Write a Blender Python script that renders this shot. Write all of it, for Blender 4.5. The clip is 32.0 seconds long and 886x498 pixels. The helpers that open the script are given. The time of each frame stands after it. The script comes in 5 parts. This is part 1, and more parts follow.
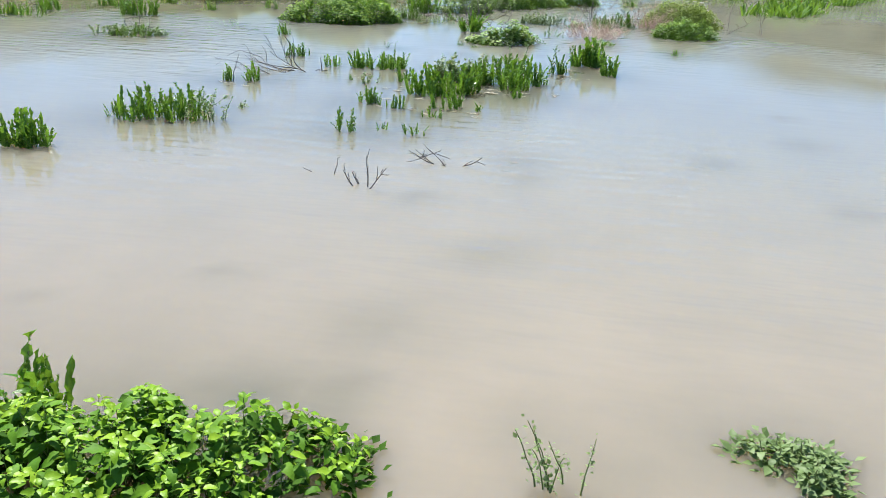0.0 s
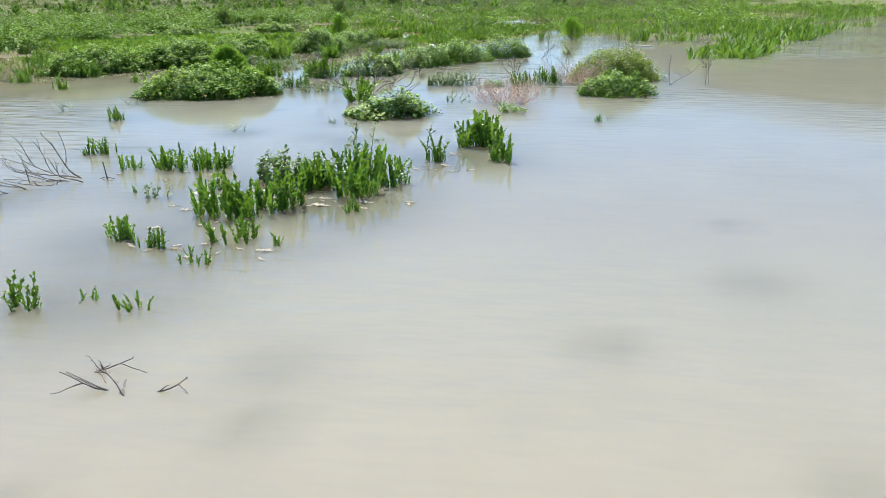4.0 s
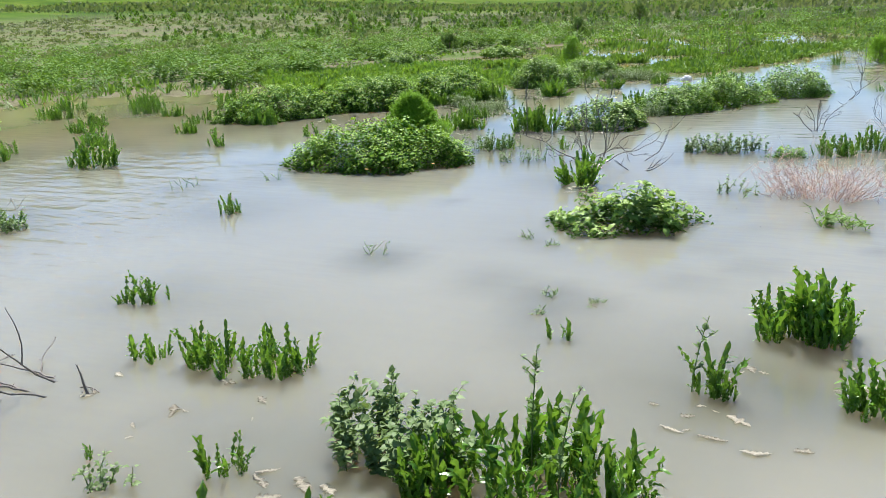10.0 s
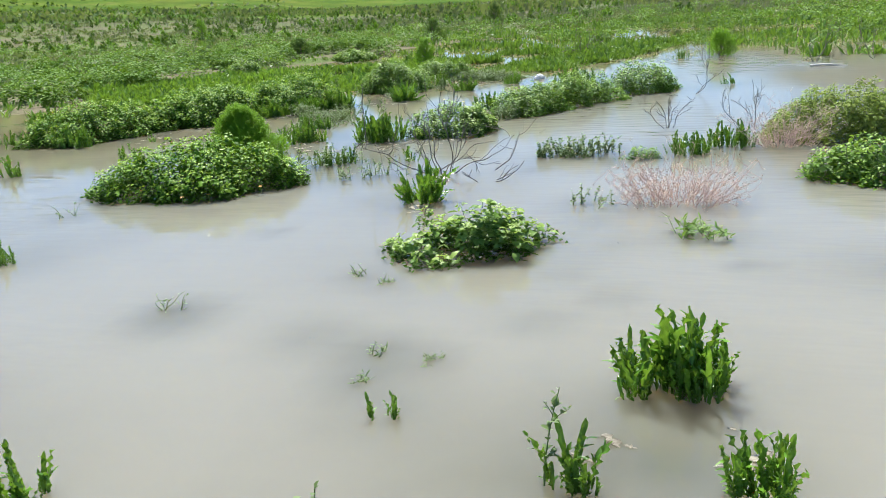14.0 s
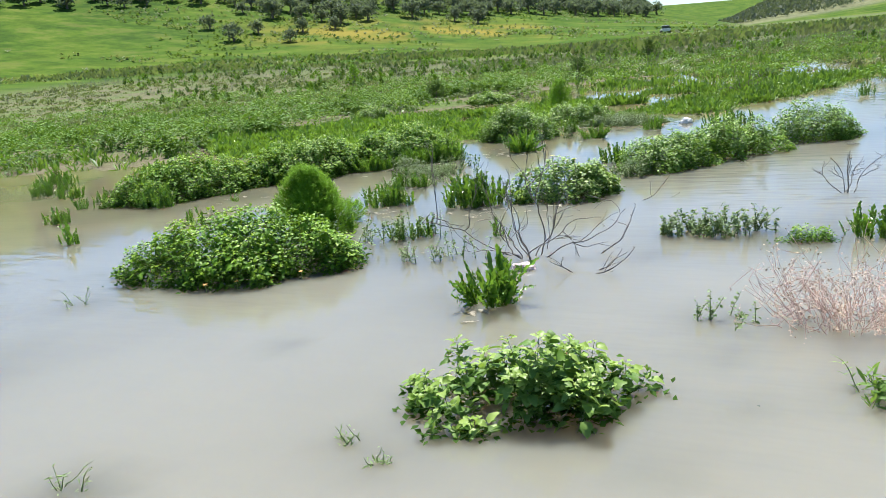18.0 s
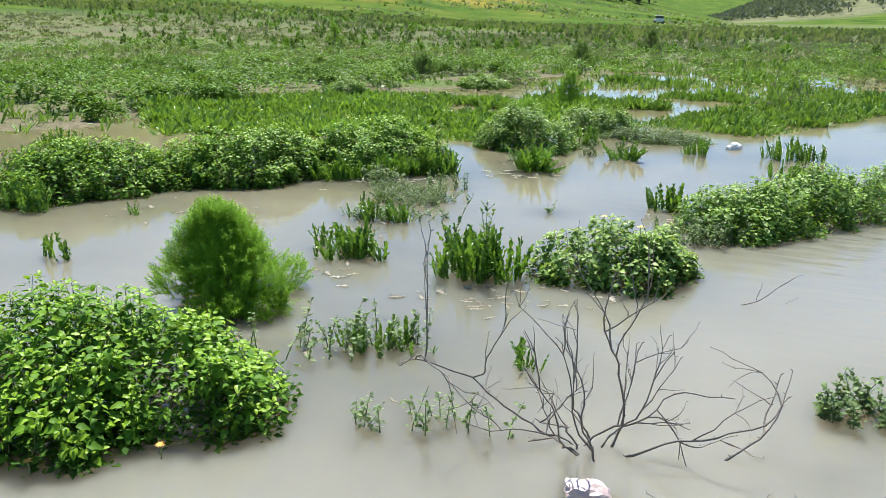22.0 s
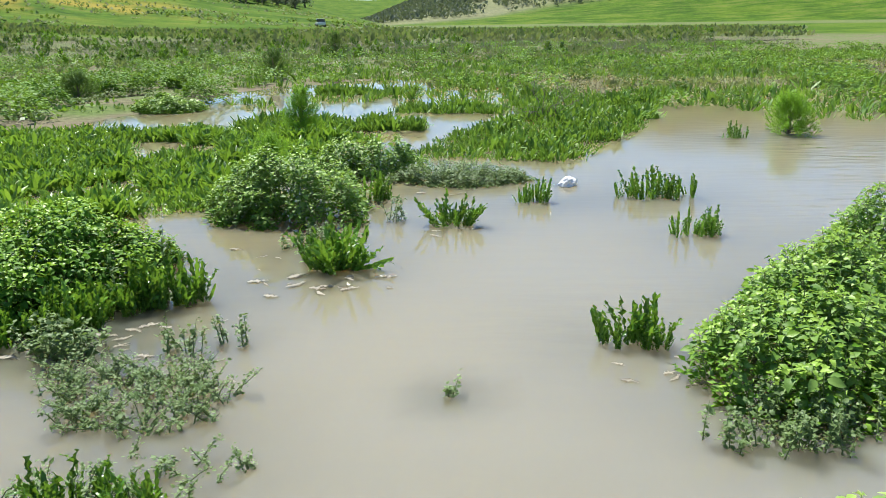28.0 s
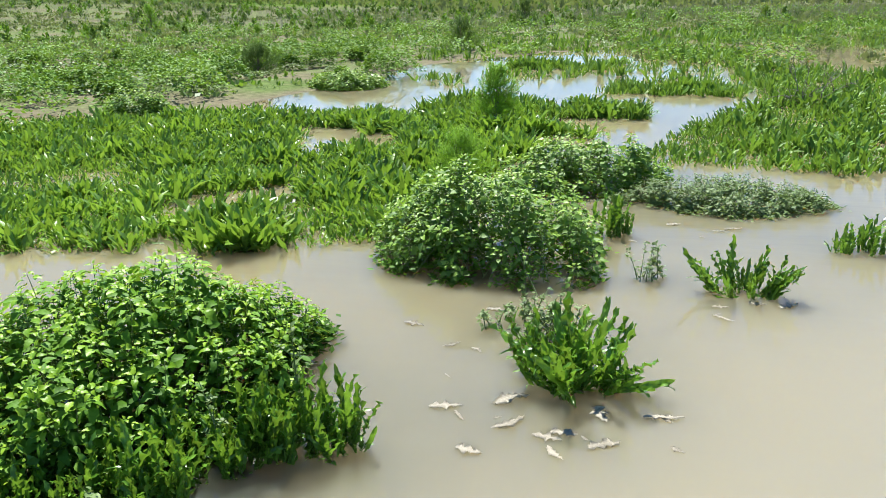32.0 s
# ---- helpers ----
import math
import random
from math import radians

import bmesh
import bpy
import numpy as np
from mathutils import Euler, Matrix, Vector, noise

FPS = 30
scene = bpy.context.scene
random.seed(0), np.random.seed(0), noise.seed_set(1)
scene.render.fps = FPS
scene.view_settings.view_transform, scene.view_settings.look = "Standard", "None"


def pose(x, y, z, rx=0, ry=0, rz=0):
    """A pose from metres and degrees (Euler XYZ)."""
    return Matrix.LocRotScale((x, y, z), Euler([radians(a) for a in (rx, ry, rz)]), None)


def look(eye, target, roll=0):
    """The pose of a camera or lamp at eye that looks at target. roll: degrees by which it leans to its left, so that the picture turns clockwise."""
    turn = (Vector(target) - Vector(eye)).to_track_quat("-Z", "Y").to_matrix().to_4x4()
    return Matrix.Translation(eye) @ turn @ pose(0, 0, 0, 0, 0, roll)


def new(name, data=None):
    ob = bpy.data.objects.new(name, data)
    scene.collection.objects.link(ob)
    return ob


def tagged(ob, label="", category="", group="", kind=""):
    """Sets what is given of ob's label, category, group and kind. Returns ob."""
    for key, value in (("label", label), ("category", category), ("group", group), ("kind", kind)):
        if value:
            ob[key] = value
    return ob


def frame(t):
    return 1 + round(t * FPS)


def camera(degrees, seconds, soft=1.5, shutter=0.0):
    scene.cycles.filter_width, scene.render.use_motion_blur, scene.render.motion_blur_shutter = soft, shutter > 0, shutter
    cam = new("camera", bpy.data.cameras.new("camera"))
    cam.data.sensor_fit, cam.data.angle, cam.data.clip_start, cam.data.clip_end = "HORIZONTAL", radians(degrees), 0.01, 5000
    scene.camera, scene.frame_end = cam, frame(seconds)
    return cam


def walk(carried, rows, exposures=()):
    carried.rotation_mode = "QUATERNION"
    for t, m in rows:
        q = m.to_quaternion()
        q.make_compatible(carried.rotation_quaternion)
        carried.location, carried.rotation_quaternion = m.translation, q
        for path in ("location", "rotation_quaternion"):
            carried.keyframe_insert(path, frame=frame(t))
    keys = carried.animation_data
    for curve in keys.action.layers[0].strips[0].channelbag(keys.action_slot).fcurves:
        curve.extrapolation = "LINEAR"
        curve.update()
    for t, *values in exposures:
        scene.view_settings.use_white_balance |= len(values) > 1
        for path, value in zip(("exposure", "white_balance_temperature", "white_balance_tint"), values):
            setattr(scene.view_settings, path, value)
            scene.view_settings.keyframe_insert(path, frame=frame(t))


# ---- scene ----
cam = camera(59.3, 32.0, soft=0.5)
PATH = [
    (0, (1.381, -9.406, 1.969), (1.03, -7.587, 1.216), 2.3),
    (0.5, (1.385, -9.063, 1.93), (1.01, -7.234, 1.212), 1.4),
    (1, (1.447, -8.338, 1.899), (0.914, -6.532, 1.224), -0.6),
    (1.5, (1.609, -8.174, 1.935), (1.054, -6.356, 1.311), -2.9),
    (2, (1.719, -7.679, 1.893), (1.265, -5.839, 1.255), -2.7),
    (2.5, (1.8, -7.382, 1.96), (1.343, -5.557, 1.282), -1.4),
    (3, (1.967, -6.765, 1.878), (1.373, -4.987, 1.179), -0.7),
    (3.5, (2.246, -6.254, 2.005), (1.681, -4.446, 1.363), 0.2),
    (4, (2.281, -5.899, 1.974), (1.966, -4.032, 1.329), -0.7),
    (4.5, (2.078, -5.356, 1.91), (2.007, -3.459, 1.279), -1.7),
    (6.5, (1.618, -3.99, 2.166), (1.319, -2.111, 1.549), -0.7),
    (7, (1.369, -3.932, 2.17), (0.632, -2.174, 1.565), -4.9),
    (7.5, (1.266, -3.367, 2.062), (0.251, -1.757, 1.448), -5.2),
    (8, (1.152, -2.912, 2.027), (-0.05, -1.431, 1.425), -4.7),
    (8.5, (1.089, -2.581, 2.0), (-0.15, -1.134, 1.39), -5.6),
    (9, (0.969, -2.058, 2.085), (-0.147, -0.533, 1.433), -4.7),
    (9.5, (1.014, -1.645, 2.074), (0.026, -0.028, 1.434), -3.7),
    (10, (1.177, -1.11, 2.126), (0.304, 0.587, 1.527), -2.7),
    (10.5, (1.209, -0.997, 2.164), (0.448, 0.763, 1.595), -1.5),
    (11, (1.157, -1.017, 2.175), (0.468, 0.778, 1.624), -1.8),
    (11.5, (1.08, -1.055, 2.178), (0.418, 0.752, 1.634), -2.1),
    (12, (1.025, -1.042, 2.142), (0.373, 0.77, 1.601), -2.8),
    (12.5, (1.086, -0.748, 2.083), (0.406, 1.054, 1.545), -3.8),
    (13, (1.253, -0.383, 2.082), (0.542, 1.403, 1.529), -4.8),
    (13.5, (1.209, -0.176, 2.045), (0.522, 1.612, 1.469), -4.8),
    (15.5, (0.965, 1.084, 2.047), (0.738, 2.953, 1.372), -0.2),
    (16, (0.91, 1.362, 2.063), (0.488, 3.212, 1.431), -3.1),
    (16.5, (0.662, 1.654, 2.049), (-0.131, 3.408, 1.505), -3.5),
    (17, (0.569, 1.794, 2.057), (-0.534, 3.384, 1.55), -3.5),
    (17.5, (0.658, 2.004, 1.997), (-0.546, 3.52, 1.495), -5.9),
    (18, (1.094, 2.421, 1.968), (0.145, 4.113, 1.483), -5.8),
    (18.5, (1.334, 2.6, 2.002), (0.627, 4.411, 1.535), -5.4),
    (19, (1.243, 2.742, 2.039), (0.523, 4.56, 1.617), -4.9),
    (19.5, (0.894, 3.194, 1.983), (0.035, 4.956, 1.584), -3.6),
    (20, (0.525, 3.725, 2.138), (-0.439, 5.419, 1.69), -2.7),
    (20.5, (0.281, 4.392, 2.059), (-0.728, 6.048, 1.568), -1.9),
    (21, (0.069, 4.901, 2.251), (-0.955, 6.542, 1.745), -1.1),
    (21.5, (-0.411, 5.266, 2.177), (-1.401, 6.927, 1.664), -0.0),
    (22, (-0.789, 5.561, 2.145), (-1.655, 7.273, 1.578), 0.3),
    (22.5, (-1.063, 6.087, 2.057), (-1.883, 7.82, 1.488), 0.1),
    (23, (-1.358, 6.563, 2.142), (-2.253, 8.277, 1.63), 0.2),
    (23.5, (-1.856, 6.835, 2.06), (-2.814, 8.518, 1.558), -0.6),
    (24, (-2.215, 7.052, 2.102), (-3.167, 8.732, 1.582), -2.3),
    (24.5, (-2.348, 7.466, 2.047), (-3.265, 9.162, 1.516), -3.2),
    (25, (-2.357, 7.885, 2.077), (-3.127, 9.644, 1.516), -4.5),
    (25.5, (-2.427, 8.242, 2.078), (-2.844, 10.105, 1.481), -6.2),
    (26, (-2.814, 8.65, 2.076), (-2.985, 10.554, 1.487), -4.0),
    (26.5, (-2.944, 8.796, 2.067), (-3.091, 10.706, 1.492), -0.5),
    (28.5, (-3.678, 10.162, 2.044), (-3.775, 12.079, 1.485), -1.0),
    (29, (-3.814, 10.371, 2.019), (-4.126, 12.261, 1.442), -2.2),
    (29.5, (-3.805, 10.91, 2.029), (-4.399, 12.771, 1.599), -3.3),
    (30, (-3.754, 11.177, 2.025), (-4.318, 13.053, 1.622), -2.9),
    (30.5, (-3.966, 11.437, 1.963), (-4.451, 13.308, 1.451), -1.9),
    (31, (-4.32, 11.859, 1.97), (-4.799, 13.702, 1.357), -1.0),
    (31.5, (-4.398, 12.14, 1.984), (-4.914, 13.959, 1.332), -1.0),
    (32, (-4.343, 12.597, 1.986), (-4.875, 14.421, 1.361), -1.7),
]
walk(cam, [(t, look(eye, target, roll)) for t, eye, target, roll in PATH], exposures=[(0, 0.95), (8, 0.94), (21, 0.95), (27, 0.94), (30, 0.97), (32, 1.12)])

# ---- light ----
SUN_AZ, SUN_EL = 28.0, 57.0          # degrees to the left of +y, above the horizon
world = bpy.data.worlds.new("sky")
scene.world = world
world.use_nodes = True
sky = world.node_tree.nodes.new("ShaderNodeTexSky")
sky.sky_type, sky.sun_disc = "NISHITA", False
sky.sun_elevation, sky.sun_rotation = radians(SUN_EL), radians(-SUN_AZ)
sky.air_density, sky.dust_density, sky.ozone_density = 1.0, 0.0, 10.0
back = world.node_tree.nodes["Background"]
back.inputs["Strength"].default_value = 0.085
world.node_tree.links.new(sky.outputs["Color"], back.inputs["Color"])
sun = new("sun", bpy.data.lights.new("sun", "SUN"))
sun.data.energy, sun.data.angle, sun.data.color = 5.0, radians(0.53), (1.0, 0.98, 0.94)
sun_from = Vector((-math.sin(radians(SUN_AZ)) * math.cos(radians(SUN_EL)), math.cos(radians(SUN_AZ)) * math.cos(radians(SUN_EL)), math.sin(radians(SUN_EL))))
sun.matrix_world = look(sun_from * 50, (0, 0, 0))



# ---- materials ----
def mat_base(name):
    m = bpy.data.materials.new(name)
    m.use_nodes = True
    nt = m.node_tree
    return m, nt, nt.nodes["Principled BSDF"], nt.nodes["Material Output"]


def noise_node(nt, scale, detail=4, vec=None, rough=0.6):
    n = nt.nodes.new("ShaderNodeTexNoise")
    n.inputs["Scale"].default_value, n.inputs["Detail"].default_value, n.inputs["Roughness"].default_value = scale, detail, rough
    if vec is not None:
        nt.links.new(vec, n.inputs["Vector"])
    return n


def ramp(nt, fac, stops):
    r = nt.nodes.new("ShaderNodeValToRGB")
    els = r.color_ramp.elements
    while len(els) < len(stops):
        els.new(0.5)
    for e, (p, c) in zip(els, stops):
        e.position, e.color = p, (*c, 1)
    nt.links.new(fac, r.inputs["Fac"])
    return r.outputs["Color"]


def mix(nt, fac, a, b, mode="MIX"):
    n = nt.nodes.new("ShaderNodeMix")
    n.data_type, n.blend_type = "RGBA", mode
    for sock, v in ((n.inputs[0], fac), (n.inputs[6], a), (n.inputs[7], b)):
        if isinstance(v, (int, float)):
            sock.default_value = v
        elif isinstance(v, tuple):
            sock.default_value = (*v, 1)
        else:
            nt.links.new(v, sock)
    return n.outputs[2]


def world_pos(nt):
    return nt.nodes.new("ShaderNodeNewGeometry").outputs["Position"]


def add_bump(nt, p, height, strength, dist):
    b = nt.nodes.new("ShaderNodeBump")
    b.inputs["Strength"].default_value, b.inputs["Distance"].default_value = strength, dist
    nt.links.new(height, b.inputs["Height"])
    nt.links.new(b.outputs["Normal"], p.inputs["Normal"])


def leaf_material(name, dark, mid, light, gloss=0.38, glow=0.35, patch=0.8, spec=0.4, patch_mix=0.35):
    """Leaf: colour varies leaf by leaf and over patches; light passes through."""
    m, nt, p, out = mat_base(name)
    pos = world_pos(nt)
    add = nt.nodes.new("ShaderNodeMath")
    nt.links.new(nt.nodes.new("ShaderNodeObjectInfo").outputs["Random"], add.inputs[0])
    nt.links.new(nt.nodes.new("ShaderNodeNewGeometry").outputs["Random Per Island"], add.inputs[1])
    own = nt.nodes.new("ShaderNodeMath")
    own.operation = "FRACT"
    nt.links.new(add.outputs[0], own.inputs[0])
    base = ramp(nt, own.outputs[0], [(0.0, dark), (0.45, mid), (1.0, light)])
    big = noise_node(nt, patch, 3, pos)
    col = mix(nt, patch_mix, base, ramp(nt, big.outputs["Fac"], [(0.3, dark), (0.7, light)]))
    fine = noise_node(nt, 90, 3, pos)
    col = mix(nt, 0.25, col, ramp(nt, fine.outputs["Fac"], [(0.35, dark), (0.65, mid)]))
    nt.links.new(col, p.inputs["Base Color"])
    p.inputs["Roughness"].default_value = gloss
    p.inputs["Specular IOR Level"].default_value = spec
    add_bump(nt, p, fine.outputs["Fac"], 0.35, 0.004)
    tr = nt.nodes.new("ShaderNodeBsdfTranslucent")
    nt.links.new(mix(nt, 0.35, col, (0.30, 0.42, 0.03), "MIX"), tr.inputs["Color"])
    ms = nt.nodes.new("ShaderNodeMixShader")
    ms.inputs["Fac"].default_value = glow
    nt.links.new(p.outputs[0], ms.inputs[1])
    nt.links.new(tr.outputs[0], ms.inputs[2])
    nt.links.new(ms.outputs[0], out.inputs["Surface"])
    return m


def plain_material(name, a, b, rough=0.8, scale=25, bump=0.3, dist=0.004, per_object=False):
    m, nt, p, out = mat_base(name)
    pos = world_pos(nt)
    n = noise_node(nt, scale, 5, pos)
    big = noise_node(nt, scale * 0.12, 3, pos)
    col = mix(nt, 0.5, ramp(nt, n.outputs["Fac"], [(0.3, a), (0.7, b)]), ramp(nt, big.outputs["Fac"], [(0.3, a), (0.7, b)]))
    if per_object:
        rnd = nt.nodes.new("ShaderNodeObjectInfo").outputs["Random"]
        col = mix(nt, 0.5, col, ramp(nt, rnd, [(0, a), (1, b)]))
    nt.links.new(col, p.inputs["Base Color"])
    p.inputs["Roughness"].default_value = rough
    add_bump(nt, p, n.outputs["Fac"], bump, dist)
    return m


M_DOCK = leaf_material("dock_leaf", (0.024, 0.085, 0.010), (0.088, 0.230, 0.020), (0.22, 0.45, 0.04), 0.28, 0.33, spec=0.5)
M_DOCKF = leaf_material("dock_field_leaf", (0.020, 0.075, 0.010), (0.125, 0.285, 0.022), (0.35, 0.56, 0.065), 0.36, 0.34, patch=0.45, spec=0.45, patch_mix=0.3)
M_DOCK_FAR = leaf_material("far_dock_leaf", (0.022, 0.075, 0.010), (0.090, 0.225, 0.022), (0.26, 0.44, 0.06), 0.5, 0.30, patch=0.45, spec=0.25, patch_mix=0.3)
M_MARSH = leaf_material("marsh_weed_leaf", (0.150, 0.142, 0.085), (0.160, 0.205, 0.075), (0.26, 0.335, 0.105), 0.7, 0.28, patch=0.16, spec=0.12, patch_mix=0.6)
M_NETTLE = leaf_material("nettle_leaf", (0.034, 0.105, 0.008), (0.100, 0.235, 0.017), (0.20, 0.38, 0.03), 0.55, 0.22, spec=0.12)
# leaf green darkened to carry the shade inside nettle and cocklebur mounds
M_UNDER = leaf_material("inner_shade_leaf", (0.018, 0.055, 0.006), (0.045, 0.115, 0.012), (0.09, 0.19, 0.025), 0.7, 0.18, spec=0.08)
M_WEED = leaf_material("bright_weed_leaf", (0.035, 0.105, 0.010), (0.115, 0.26, 0.022), (0.27, 0.45, 0.05), 0.6, 0.28, patch=0.3, spec=0.15)
M_NETTLE_TIP = leaf_material("young_nettle_leaf", (0.125, 0.28, 0.012), (0.245, 0.43, 0.022), (0.40, 0.58, 0.05), 0.40, 0.33, spec=0.22)
M_COCKLE = leaf_material("cocklebur_leaf", (0.060, 0.145, 0.020), (0.145, 0.275, 0.042), (0.26, 0.40, 0.095), 0.5, 0.32, spec=0.2)
M_COCKLE_TIP = leaf_material("young_cocklebur_leaf", (0.17, 0.30, 0.03), (0.29, 0.43, 0.07), (0.45, 0.58, 0.17), 0.42, 0.34, spec=0.28)
M_PALE_TIP = leaf_material("pale_weed_leaf", (0.155, 0.30, 0.025), (0.265, 0.435, 0.05), (0.43, 0.60, 0.12), 0.40, 0.34, spec=0.25)
M_HERB = leaf_material("herb_leaf", (0.075, 0.13, 0.04), (0.15, 0.235, 0.075), (0.28, 0.37, 0.15), 0.5, 0.30, spec=0.25)
M_YELLOW = leaf_material("yellowed_leaf", (0.16, 0.25, 0.04), (0.27, 0.37, 0.06), (0.40, 0.42, 0.12), 0.6, 0.35, spec=0.15)
M_FEATHER = leaf_material("feathery_leaf", (0.07, 0.19, 0.012), (0.20, 0.42, 0.025), (0.42, 0.66, 0.05), 0.6, 0.36, patch=3.0, spec=0.15)
M_DARKCONE = leaf_material("dark_bush_leaf", (0.03, 0.075, 0.02), (0.055, 0.125, 0.025), (0.12, 0.21, 0.04), 0.8, 0.28, spec=0.12)
M_OLIVE = leaf_material("olive_leaf", (0.085, 0.11, 0.085), (0.155, 0.185, 0.145), (0.26, 0.295, 0.24), 0.85, 0.3, spec=0.1)
M_SCRUB = leaf_material("scrub_leaf", (0.085, 0.105, 0.07), (0.135, 0.16, 0.11), (0.22, 0.24, 0.175), 0.85, 0.15, spec=0.1)
M_STEM = plain_material("green_stem", (0.10, 0.16, 0.04), (0.20, 0.24, 0.08), 0.6, 60)
M_TWIG = plain_material("dead_twig", (0.075, 0.062, 0.052), (0.235, 0.21, 0.18), 0.85, 60, 0.6)
M_PINK = plain_material("dry_pink_stem", (0.50, 0.29, 0.24), (0.80, 0.64, 0.52), 0.8, 30)
M_SEED = plain_material("dry_seed", (0.42, 0.29, 0.20), (0.68, 0.55, 0.40), 0.85, 40)
M_STRAW = plain_material("dry_stalk", (0.26, 0.225, 0.165), (0.46, 0.41, 0.32), 0.85, 10)
M_DEAD = plain_material("dead_leaf", (0.10, 0.082, 0.048), (0.40, 0.36, 0.265), 0.7, 60, 0.9, 0.006, True)
M_SUNK = plain_material("sunken_leaf", (0.045, 0.062, 0.04), (0.13, 0.14, 0.10), 0.8, 20)
M_BARK = plain_material("olive_bark", (0.10, 0.08, 0.06), (0.22, 0.18, 0.14), 0.9, 6)
M_FLOWER = plain_material("yellow_petal", (0.80, 0.55, 0.03), (0.90, 0.68, 0.06), 0.5, 60)
M_ORANGE = plain_material("orange_petal", (0.75, 0.30, 0.03), (0.85, 0.45, 0.05), 0.5, 60)
M_PLASTIC = plain_material("white_plastic", (0.68, 0.66, 0.62), (0.85, 0.84, 0.80), 0.4, 14, 0.8, 0.02)
M_FLESH = plain_material("pale_pink_plastic", (0.55, 0.40, 0.36), (0.75, 0.62, 0.57), 0.4, 14, 0.6, 0.01)
M_PAINT = plain_material("car_paint", (0.72, 0.72, 0.72), (0.8, 0.8, 0.8), 0.3, 2, 0.02)
M_RUBBER = plain_material("tyre_rubber", (0.02, 0.02, 0.02), (0.04, 0.04, 0.04), 0.8, 10)
M_GLASS = plain_material("car_glass", (0.03, 0.04, 0.045), (0.05, 0.06, 0.065), 0.1, 2, 0.0)
M_LOG = plain_material("bleached_wood", (0.50, 0.46, 0.40), (0.70, 0.67, 0.60), 0.8, 12)


def water_material():
    """Silty flood water: clouded beige below a clear, faintly rippled surface."""
    m, nt, p, out = mat_base("silty_water")
    pos = world_pos(nt)
    big = noise_node(nt, 0.16, 3, pos)
    med = noise_node(nt, 0.9, 4, pos)
    silt = mix(nt, 0.35, ramp(nt, big.outputs["Fac"], [(0.30, (0.286, 0.277, 0.220)), (0.70, (0.339, 0.325, 0.250))]),
               ramp(nt, med.outputs["Fac"], [(0.3, (0.284, 0.275, 0.220)), (0.7, (0.343, 0.329, 0.252))]))
    along = nt.nodes.new("ShaderNodeVectorMath")
    along.operation = "DOT_PRODUCT"
    along.inputs[1].default_value = (-0.60, 0.55, 0.0)
    nt.links.new(pos, along.inputs[0])
    wob = nt.nodes.new("ShaderNodeMath")
    wob.operation, wob.inputs[1].default_value = "MULTIPLY_ADD", 3.0
    nt.links.new(med.outputs["Fac"], wob.inputs[0])
    nt.links.new(along.outputs["Value"], wob.inputs[2])
    shoal = nt.nodes.new("ShaderNodeMapRange")
    shoal.inputs["From Min"].default_value, shoal.inputs["From Max"].default_value, shoal.inputs["To Max"].default_value = 9.5, 15.0, 0.88
    nt.links.new(wob.outputs[0], shoal.inputs["Value"])
    silt = mix(nt, shoal.outputs["Result"], silt, (0.295, 0.250, 0.128))
    clay = nt.nodes.new("ShaderNodeMapRange")
    clay.inputs["From Min"].default_value, clay.inputs["From Max"].default_value = -1.5, -7.0
    xyz = nt.nodes.new("ShaderNodeSeparateXYZ")
    nt.links.new(pos, xyz.inputs["Vector"])
    nt.links.new(xyz.outputs["Y"], clay.inputs["Value"])
    silt = mix(nt, clay.outputs["Result"], silt, ramp(nt, med.outputs["Fac"], [(0.3, (0.312, 0.270, 0.200)), (0.7, (0.366, 0.312, 0.232))]))
    # shade round the plants put into the water colour, slightly more see-through there
    shade_and_weed = nt.nodes.new("ShaderNodeAttribute")
    shade_and_weed.attribute_name = "clear"
    silt = mix(nt, shade_and_weed.outputs["Fac"], silt, (0.168, 0.170, 0.122))
    nt.links.new(silt, p.inputs["Base Color"])
    p.inputs["Roughness"].default_value = 0.6
    p.inputs["Specular IOR Level"].default_value = 0.0
    p.subsurface_method = "BURLEY"
    p.inputs["Subsurface Weight"].default_value = 1.0
    p.inputs["Subsurface Radius"].default_value = (1.0, 0.85, 0.6)
    p.inputs["Subsurface Scale"].default_value = 0.5
    mp = nt.nodes.new("ShaderNodeMapping")
    mp.inputs["Rotation"].default_value = (0, 0, radians(-15))
    mp.inputs["Scale"].default_value = (1.0, 3.2, 1.0)
    nt.links.new(pos, mp.inputs["Vector"])
    rip = noise_node(nt, 1.7, 2, mp.outputs["Vector"], 0.45)
    area = noise_node(nt, 0.13, 2, pos)
    gate = ramp(nt, area.outputs["Fac"], [(0.46, (0.11, 0.11, 0.11)), (0.62, (1, 1, 1))])
    calm = nt.nodes.new("ShaderNodeMapRange")
    calm.inputs["From Min"].default_value, calm.inputs["From Max"].default_value = 12.0, 16.0
    calm.inputs["To Min"].default_value, calm.inputs["To Max"].default_value = 1.0, 0.06
    nt.links.new(along.outputs["Value"], calm.inputs["Value"])
    hgt = mix(nt, 1.0, mix(nt, 1.0, rip.outputs["Fac"], gate, "MULTIPLY"), calm.outputs["Result"], "MULTIPLY")
    bump = nt.nodes.new("ShaderNodeBump")
    bump.inputs["Strength"].default_value, bump.inputs["Distance"].default_value = 0.42, 0.05
    nt.links.new(hgt, bump.inputs["Height"])
    clear = nt.nodes.new("ShaderNodeBsdfTransparent")
    clear.inputs["Color"].default_value = (0.93, 0.88, 0.74, 1)
    body = nt.nodes.new("ShaderNodeMixShader")
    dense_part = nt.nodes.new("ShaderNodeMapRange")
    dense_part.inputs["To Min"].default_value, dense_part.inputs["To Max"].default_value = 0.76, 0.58
